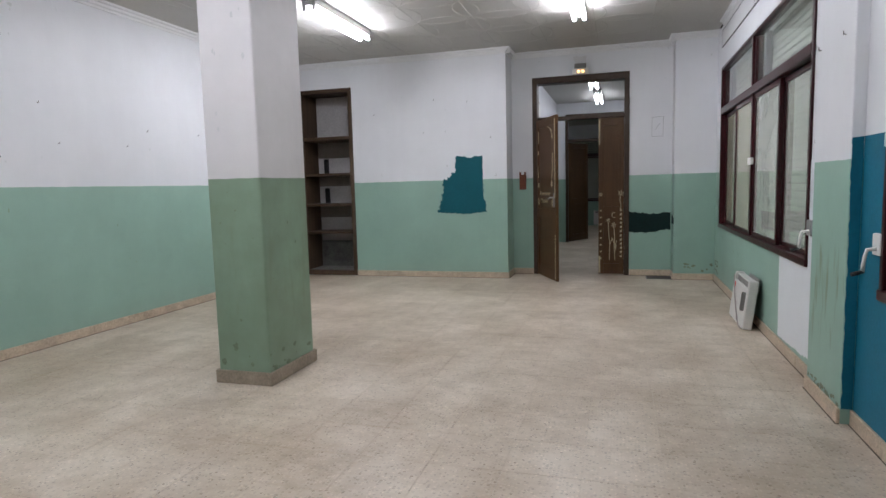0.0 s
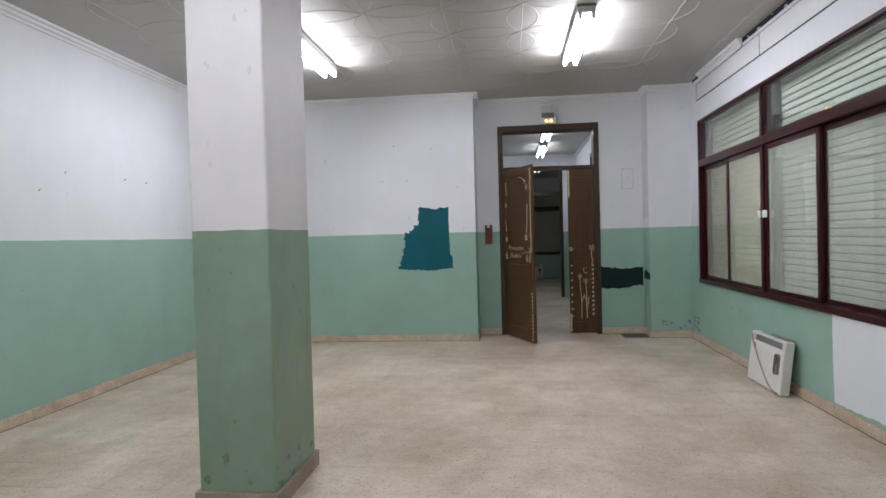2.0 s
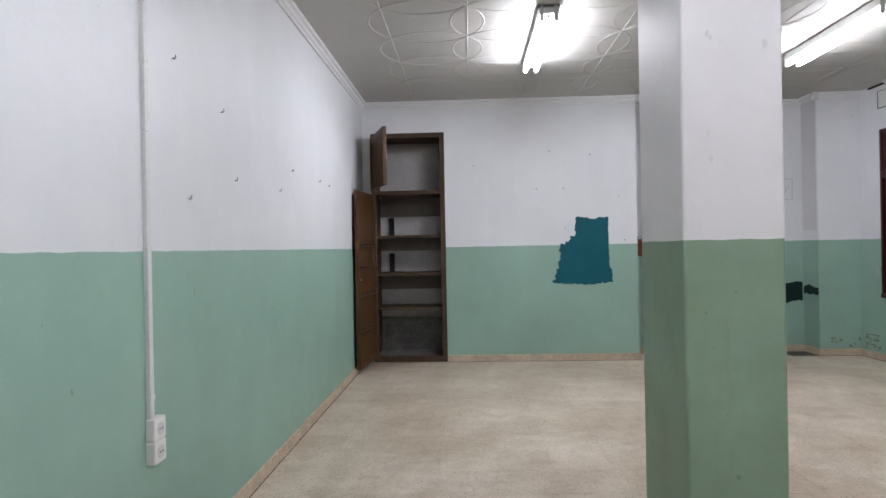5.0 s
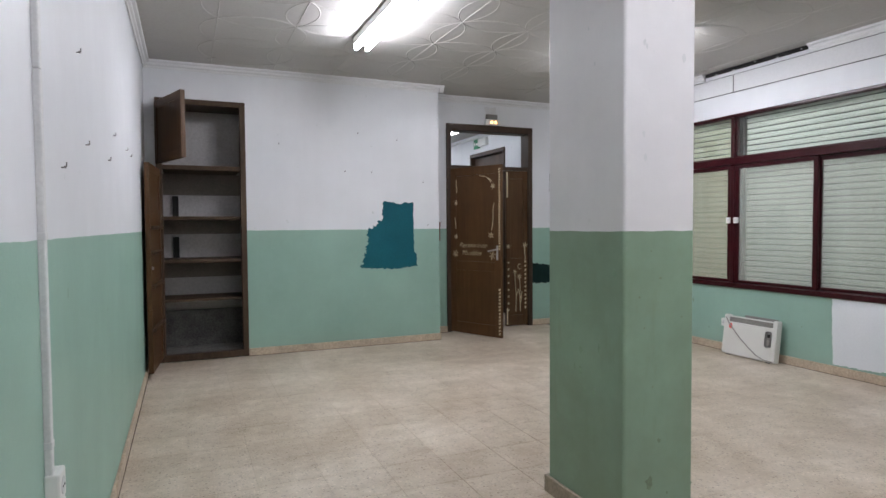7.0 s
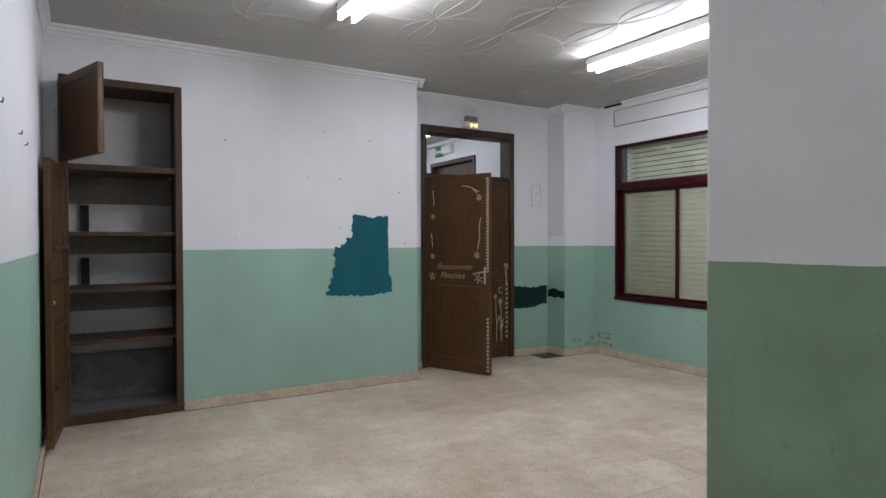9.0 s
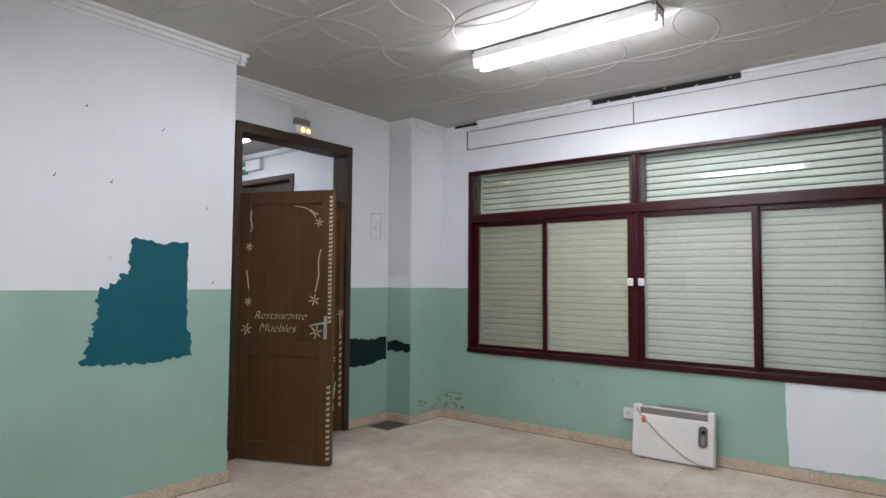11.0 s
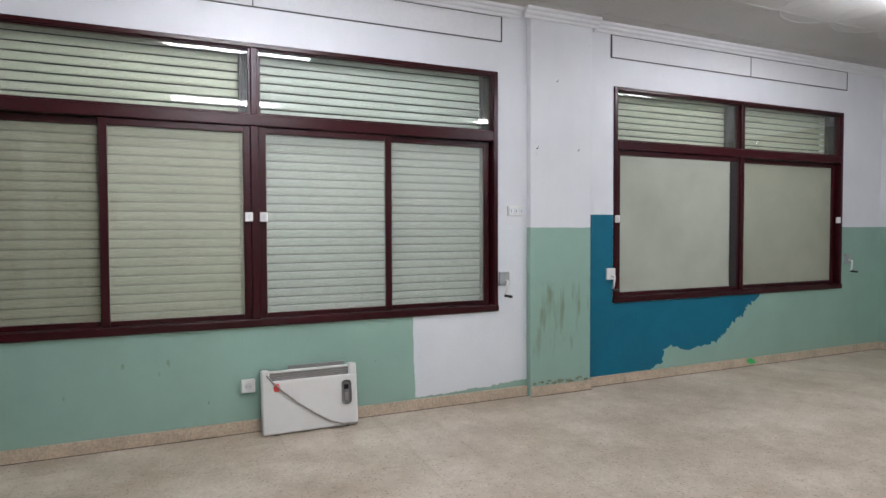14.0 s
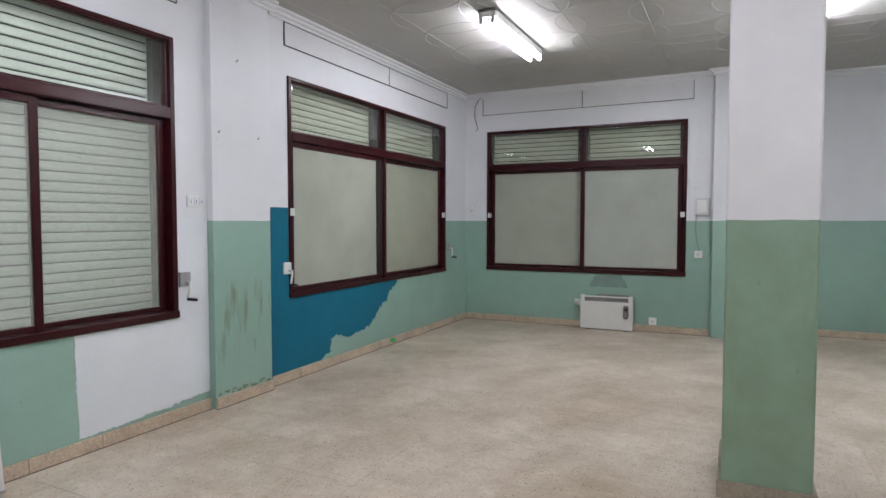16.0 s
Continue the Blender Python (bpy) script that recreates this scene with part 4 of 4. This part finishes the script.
st += [[(0.20 + 0.03 * math.cos(a), 0.79 + 0.035 * math.sin(a)) for a in (1.2, 2.0, 2.8, 3.6, 4.4, 5.2)], [(0.28, 1.03), (0.27, 0.98), (0.285, 0.92), (0.275, 0.86)]]
marks(leaf2, st, -0.0205, 0.0045)
part("edge_strip", made(rbox, 0.002, -0.023, 1.70, 0.022, -0.0195, 2.03, 0.001, 1), M_CHALK, leaf2, "bare yellowish wood strip")
part("edge_strip", made(rbox, 0.002, -0.023, 0.03, 0.022, -0.0195, 0.25, 0.001, 1), M_CHALK, leaf2, "bare yellowish wood strip")

# emergency light above the door
em = thing("emergency_light", pose(4.77, YD, 2.665), "small emergency light with a glowing amber bulb", "emergency light")
part("back_box", made(rbox, -0.075, -0.05, 0.02, 0.075, 0.002, 0.085, 0.006), M_GREYP, em)
part("diffuser", made(rbox, -0.10, -0.07, -0.055, 0.10, 0.002, 0.02, 0.008), M_PLASTIC, em)
for dx in (-0.02, 0.035):
    bm = bmesh.new()
    bmesh.ops.create_uvsphere(bm, u_segments=10, v_segments=6, radius=0.018, matrix=Matrix.Translation((dx, -0.068, -0.02)))
    part("bulb", bm, M_AMBER, em, smooth=True)
patch("soot_mark", wall_door, 1, YD, -1, [(4.71, 2.755), (4.83, 2.755), (4.85, 2.84), (4.68, 2.85)], [0.01, 0.01, 0.01, 0.01], M_GREYPATCH, "grey soot mark above the emergency light", 9, 0.002)

# small wooden holder beside the door
hold = thing("key_rack", pose(4.005, YD, 1.15), "small red-brown wooden holder fixed to the wall", "holder")
part("board", made(rbox, -0.045, -0.02, 0, 0.045, 0.002, 0.20, 0.004), M_REDBROWN, hold)
part("prong", made(rbox, -0.045, -0.032, 0.17, -0.02, -0.01, 0.235, 0.004), M_REDBROWN, hold)
part("prong", made(rbox, 0.02, -0.032, 0.17, 0.045, -0.01, 0.235, 0.004), M_REDBROWN, hold)

# pencilled square and drain cover
bm = bmesh.new()
for q in (((5.655, 2.02), (5.79, 2.03)), ((5.79, 2.03), (5.785, 1.785)), ((5.785, 1.785), (5.65, 1.78)), ((5.65, 1.78), (5.655, 2.02)), ((5.69, 1.86), (5.75, 1.95))):
    tube(bm, [(p, YD - 0.001, z) for p, z in q], 0.0018, 4)
part("drawn_square", bm, M_GREYLINE, wall_door, "faint grey pencilled square")
drain = thing("drain_cover", pose(5.74, 11.60, 0), "dark rusty metal drain cover let into the floor", "drain cover")
part("plate", made(rbox, -0.14, -0.12, -0.002, 0.14, 0.12, 0.006, 0.002), M_NAIL, drain)
part("rim", made(rbox, -0.155, -0.135, -0.003, 0.155, 0.135, 0.003, 0.001, 1), M_GREYP, drain)


# ---- heaters ----
def heater(m, label, tag=True, cord=True):
    t = thing("electric_heater", m, label, "heater", "electric heaters")
    W, H, D = 0.61, 0.40, 0.075
    part("body", made(rbox, 0, 0.0, 0.01, W, D, H - 0.06, 0.012, 3), M_HEATER, t)
    for a in (0.0, W - 0.05):
        part("end_cap", made(rbox, a, 0.002, H - 0.075, a + 0.05, D, H + 0.01, 0.012, 3), M_HEATER, t)
    grille = part("grille", made(rbox, 0.05, 0.022, H - 0.065, W - 0.05, D - 0.004, H - 0.012, 0.003), M_GRILLE, t, "grey ribbed air outlet")
    me = mesh_of("louvre", made(rbox, 0, 0, 0, W - 0.11, 0.004, 0.006, 0.001, 1), M_GREYP)
    for k in range(4):
        o = part("louvre", me, None, grille)
        o.location = (0.055, 0.0175, H - 0.060 + k * 0.012)
    part("top_plate", made(rbox, 0.05, 0.012, H - 0.012, W - 0.05, D, H - 0.002, 0.002), M_HEATER, t)
    pan = part("control_panel", made(rbox, W - 0.105, -0.004, 0.15, W - 0.045, 0.004, 0.305, 0.025, 4), M_GREYP, t, "grey oval control panel")
    part("display", made(rbox, W - 0.09, -0.0065, 0.245, W - 0.06, -0.003, 0.275, 0.002), M_DARK, pan)
    part("dial", made(rbox, W - 0.088, -0.0065, 0.17, W - 0.062, -0.003, 0.225, 0.008), M_GRILLE, pan)
    for a in (0.06, W - 0.1):
        part("foot", made(rbox, a, 0.01, -0.001, a + 0.04, D - 0.008, 0.012, 0.002), M_GREYP, t)
    part("rear_bracket", made(rbox, 0.18, D + 0.004, H - 0.10, W - 0.06, D + 0.016, H + 0.022, 0.003), M_GREYP, t)
    if cord:
        bm = bmesh.new()
        pts = [(0.03, -0.004, H - 0.02), (0.07, -0.012, H - 0.07), (0.13, -0.01, 0.27), (0.22, -0.009, 0.19), (0.33, -0.009, 0.11), (0.42, -0.010, 0.055), (0.50, -0.012, 0.028), (0.60, -0.012, 0.022)]
        tube(bm, pts, 0.0055, 7)
        part("power_cord", bm, M_GRILLE, t, "loose grey power cord", True)
    if tag:
        bm = bmesh.new()
        prism(bm, [(0.075, 0.275), (0.10, 0.272), (0.112, 0.295), (0.105, 0.32), (0.085, 0.325), (0.07, 0.30)], -0.004, -0.001, 1)
        part("tag", bm, M_REDTAG, t, "bright red tag")
    return t


heater(pose(WX - 0.158, 9.43, 0, -7, 0, -90), "white electric convector heater leaning on the wall, cord hanging", True, True)
heater(pose(4.80, YB + 0.135, 0, 0, 0, 180), "white electric convector heater standing under the window", False, False)


# ---- sockets, switches, shutter cranks ----
def socket(m, n=1, label="white wall socket"):
    t = thing("wall_socket", m, label, "socket", "wall sockets")
    for k in range(n):
        z = k * 0.085
        part("plate", made(rbox, -0.042, -0.035, z, 0.042, 0.002, z + 0.083, 0.006), M_PLASTIC, t)
        bm = bmesh.new()
        cyl(bm, (0, -0.033, z + 0.041), (0, -0.0365, z + 0.041), 0.024, 16)
        part("socket_well", bm, M_GREYPATCH, t)
        for dx in (-0.009, 0.009):
            bm = bmesh.new()
            cyl(bm, (dx, -0.036, z + 0.041), (dx, -0.038, z + 0.041), 0.003, 8)
            part("pin_hole", bm, M_DARK, t)
    return t


socket(EAST(9.50) @ pose(0, 0, 0.26), 1, "white plastic wall socket beside the heater")
socket(pose(XL, 6.70, 0.515, 0, 0, 90), 2, "white surface double socket under a cable duct")
duct = thing("cable_duct", pose(XL, 6.68, 0), "thin white cable duct down the wall to a socket", "cable duct")
part("duct_length", made(rbox, -0.002, -0.014, 0.67, 0.018, 0.014, 1.74, 0.004), M_CABLE, duct)
part("duct_length", made(rbox, -0.002, -0.014, 1.742, 0.018, 0.014, CEIL - 0.07, 0.004), M_CABLE, duct)
for z in (0.75, 1.3, 2.0, 2.7):
    part("clip", made(rbox, -0.002, -0.016, z, 0.0195, 0.016, z + 0.02, 0.002), M_CABLE, duct)
socket(SOUTH(6.27) @ pose(0, 0, 1.39), 1, "small white socket on the wall")
socket(SOUTH(3.50) @ pose(0, 0, 0.88), 1, "small white socket beside the window")
socket(SOUTH(3.98) @ pose(0, 0, 0.085), 1, "small white socket low on the wall")
sw = thing("switch_plate", EAST(7.56) @ pose(0, 0, 1.39), "white triple light switch on the wall", "switch")
part("plate", made(rbox, -0.045, -0.012, 0, 0.095, 0.002, 0.075, 0.004), M_PLASTIC, sw)
for k in range(3):
    part("rocker", made(rbox, -0.036 + k * 0.044, -0.017, 0.013, -0.002 + k * 0.044, -0.010, 0.062, 0.003), M_WHITEPATCH, sw)
    part("mark", made(box, -0.021 + k * 0.044, -0.0178, 0.025, -0.017 + k * 0.044, -0.0168, 0.045), M_GREYLINE, sw)


patch("soot_mark", wall_south, 1, YB, 1, [(4.28, 0.50), (4.72, 0.50), (4.70, 0.56), (4.62, 0.655), (4.34, 0.65), (4.29, 0.57)], [0.01, 0.01, 0.015, 0.01, 0.015, 0.015], M_HEATMARK, "grey heat mark above the heater", 10, 0.0012)
plug = thing("wall_plug", SOUTH(4.86) @ pose(0, 0, 0.26), "white wall socket with a plug beside the heater", "socket")
part("plate", made(rbox, -0.04, -0.012, 0, 0.04, 0.002, 0.08, 0.004), M_PLASTIC, plug)
part("plug_body", made(rbox, -0.02, -0.05, 0.02, 0.02, -0.01, 0.06, 0.006), M_PLASTIC, plug)


def crank(m, label, box_mat=None):
    t = thing("shutter_crank", m, label, "shutter crank", "shutter cranks")
    part("gear_box", made(rbox, -0.04, -0.02, 0, 0.045, 0.002, 0.095, 0.004), box_mat or M_METAL, t, "square grey metal plate")
    bm = bmesh.new()
    tube(bm, [(0.01, -0.018, 0.03), (0.01, -0.055, 0.025), (0.0, -0.060, -0.01), (-0.015, -0.062, -0.075)], 0.009, 8)
    part("arm", bm, M_PLASTIC, t, "white crank arm", True)
    bm = bmesh.new()
    cyl(bm, (-0.02, -0.058, -0.078), (0.015, -0.11, -0.085), 0.010, 10)
    part("grip", bm, M_CRANK, t, "black crank grip", True)
    return t


crank(EAST(7.64) @ pose(0, 0, 0.87), "shutter crank with white arm and black grip beside the window")
crank(EAST(6.635) @ pose(0, 0, 0.87), "shutter crank with white arm on blue paint", M_PLASTIC)
crank(EAST(3.60) @ pose(0, 0, 0.93), "shutter crank beside the window corner")
bm = bmesh.new()
rbox(bm, WX - 0.02, 11.14, 0.88, WX + 0.002, 11.22, 1.0, 0.003)
tagged(part("junction_plate", bm, plain("painted_over_plate", (0.30, 0.40, 0.35), 0.5)), "greyish metal cover plate beside the window", "cover plate")

# loose wire at the shutter box, fan-shaped intercom, green tape
bm = bmesh.new()
tube(bm, [(6.13, YB + 0.012, 2.90), (6.18, YB + 0.02, 2.88), (6.23, YB + 0.02, 2.78), (6.24, YB + 0.015, 2.66), (6.21, YB + 0.01, 2.56), (6.19, YB + 0.02, 2.50), (6.22, YB + 0.02, 2.47)], 0.006, 6)
tagged(part("loose_wire", bm, M_GREYP, None, "", True), "loose grey wire hanging from the shutter box", "wire")
ph = thing("wall_phone", SOUTH(3.47) @ pose(0, 0, 1.36), "grey plastic box with a dangling lead on the wall", "wall box")
part("casing", made(rbox, -0.075, -0.06, 0, 0.075, 0.002, 0.19, 0.015, 3), M_GREYPATCH, ph)
part("cover", made(rbox, -0.05, -0.068, 0.03, 0.05, -0.055, 0.17, 0.008), M_PLASTIC, ph)
bm = bmesh.new()
tube(bm, [(-0.06, -0.03, 0.0), (-0.065, -0.03, -0.15), (-0.05, -0.025, -0.30), (-0.02, -0.02, -0.40)], 0.004, 6)
part("lead", bm, M_GREYP, ph)
bm = bmesh.new()
prism(bm, [(5.05, 0.062), (5.00, 0.078), (4.96, 0.056), (4.93, 0.03), (5.00, 0.022), (5.03, 0.036)], WX - 0.024, WX - 0.017, 0)
tagged(part("green_tape", bm, M_GREENTAG), "scrap of bright green tape on the skirting", "tape")

# ---- corridor and room beyond the door ----
HALL_CEIL = 2.83
HX0, HX1, HY0, HY1 = 4.02, 5.60, YD + 0.16, 16.3
D2 = (4.19, 5.33, 0.0, 2.60)
D3 = (12.9, 14.1, 0.0, 2.52)
wall("wall_hall_west", 0, HX0 - 0.15, HX0, HY0, HY1, 0, CEIL)
wall("wall_hall_east", 0, HX1, HX1 + 0.15, HY0, HY1, 0, CEIL, [D3])
wall("wall_hall_north", 1, HY1, HY1 + 0.15, 2.0, 7.3, 0, CEIL, [D2])
wall("wall_far_west", 0, 2.0, 2.15, HY1 + 0.15, 21.3, 0, CEIL)
wall("wall_far_east", 0, 7.15, 7.3, HY1 + 0.15, 21.3, 0, CEIL)
wall("wall_far_north", 1, 21.3, 21.5, 2.0, 7.3, 0, CEIL, [(3.4, 6.4, 0.7, 2.45)])
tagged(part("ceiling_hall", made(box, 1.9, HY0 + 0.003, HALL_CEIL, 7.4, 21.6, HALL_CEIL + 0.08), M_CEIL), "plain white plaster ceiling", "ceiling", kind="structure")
tagged(part("floor_hall", made(box, 1.9, 12.002, -0.12, 7.4, 21.6, 0.0), M_TILE_REST), "beige terrazzo floor of the corridor", "floor", kind="structure")
window("window_4", pose(3.4, 21.3, 0), 3.0, 0.7, 2.45, [(0.045, 1.47), (1.53, 2.955)], [(0.05, 1.5, 0.034, 0.045), (1.48, 2.95, 0.0, 0.045)], 1.985, M_GLASS_MILKY, M_SLAT, "maroon window of the far room, shutters closed")
heater(pose(4.55, 21.14, 0.02), "white electric heater under the far window", False, False)
for x, y in ((4.86, 13.30), (4.88, 15.25), (4.95, 17.9)):
    lamp(x, y, HALL_CEIL - 0.001, light=M_TUBE_HALL)


def plain_frame(name, m, w, h, d, label):
    t = thing(name, m, label, "door frame", kind="structure")
    part("jamb", made(rbox, 0, -0.02, 0, 0.055, d, h, 0.006), M_FRAMEWOOD, t)
    part("jamb", made(rbox, w - 0.055, -0.02, 0, w, d, h, 0.006), M_FRAMEWOOD, t)
    part("head", made(rbox, 0.0, -0.022, h - 0.055, w, d, h + 0.004, 0.006), M_FRAMEWOOD, t)
    part("transom", made(rbox, 0.055, 0, 2.05, w - 0.055, d - 0.02, 2.10, 0.005), M_FRAMEWOOD, t)
    return t


plain_frame("door_frame", pose(D2[0], HY1, 0), D2[1] - D2[0], 2.60, 0.17, "dark brown frame of the corridor's end door")
leaf3 = thing("door_3", pose(D2[0] + 0.06, HY1 + 0.06, 0, 0, 0, 62), "dark brown door leaf at the corridor's end, open", "door")
panel_leaf(None, leaf3, 0.72, 2.04, 0.02)
plain_frame("door_frame", pose(HX1, D3[1], 0, 0, 0, -90), D3[1] - D3[0], 2.52, 0.17, "dark frame of the corridor's side door")
leaf4 = thing("door_4", pose(HX1 + 0.07, D3[1] - 0.06, 0, 0, 0, -90), "dark door in the corridor's side wall, shut", "door")
panel_leaf(None, leaf4, 1.08, 2.04, 0.02)
part("upper_panel", made(rbox, 0, -0.015, 2.10, 1.08, 0.015, 2.46, 0.003), M_FRAMEWOOD, leaf4)
sg = thing("exit_sign", pose(HX1, 13.95, 2.60, 0, 0, -90), "green emergency exit sign with a white light box", "exit sign")
part("sign_plate", made(rbox, 0, -0.02, 0, 0.20, 0.002, 0.15, 0.003), M_EXIT, sg, "green sign with white symbols")
part("symbol", made(rbox, 0.02, -0.023, 0.05, 0.06, -0.019, 0.11, 0.002), M_PLASTIC, sg)
part("symbol", made(rbox, 0.08, -0.023, 0.06, 0.17, -0.019, 0.09, 0.002), M_PLASTIC, sg)
part("light_box", made(rbox, 0.23, -0.06, 0.02, 0.50, 0.002, 0.14, 0.008), M_PLASTIC, sg)
bm = bmesh.new()
tube(bm, [(HX1 - 0.03, 12.0, 2.775), (HX1 - 0.03, 16.2, 2.775)], 0.02, 10)
tagged(part("pipe", bm, M_CABLE), "white pipe along the corridor wall near the ceiling", "pipe")
ck = thing("wall_clock", pose(HX0, 13.2, 2.35, 0, 0, 90), "round grey-rimmed wall clock", "clock")
bm = bmesh.new()
cyl(bm, (0, 0.002, 0), (0, -0.035, 0), 0.13, 24)
part("rim", bm, M_GREYP, ck)
bm = bmesh.new()
cyl(bm, (0, -0.034, 0), (0, -0.038, 0), 0.112, 24)
part("face", bm, M_PLASTIC, ck)

# ---- floor tiles ----
TS = 0.333
bm = bmesh.new()
v, fs = box(bm, 0.0007, 0.0007, -0.008, TS - 0.0007, TS - 0.0007, 0.0)
top = [e for e in bm.edges if all(abs(q.co.z) < 1e-6 for q in e.verts)]
bmesh.ops.bevel(bm, geom=top, offset=0.0009, segments=1, affect="EDGES")
tile_mesh = mesh_of("tile", bm, M_TILE)
rr = random.Random(21)
cells = [(XL + i * TS, 12.0 - (j + 1) * TS) for j in range(29) for i in range(17)]
rest_v, rest_f = [], []
count = 0
for x, y in cells:
    dz = rr.uniform(-0.0006, 0.0)
    if count < 300 and 4.6 < y < YD:
        o = part("tile", tile_mesh, None, floor)
        o.location = (x, y, dz)
        count += 1
    else:
        k = len(rest_v)
        a, b, c, d = x + 0.0008, y + 0.0008, x + TS - 0.0008, y + TS - 0.0008
        rest_v += [(a, b, dz), (c, b, dz), (c, d, dz), (a, d, dz), (a, b, -0.008), (c, b, -0.008), (c, d, -0.008), (a, d, -0.008)]
        rest_f += [(k, k + 1, k + 2, k + 3), (k, k + 4, k + 5, k + 1), (k + 1, k + 5, k + 6, k + 2), (k + 2, k + 6, k + 7, k + 3), (k + 3, k + 7, k + 4, k)]
me = bpy.data.meshes.new("tiles")
me.from_pydata(rest_v, [], rest_f)
me.materials.append(M_TILE_REST)
tagged(part("tiles", me, None, floor), "worn beige terrazzo tiles", kind="stuff")
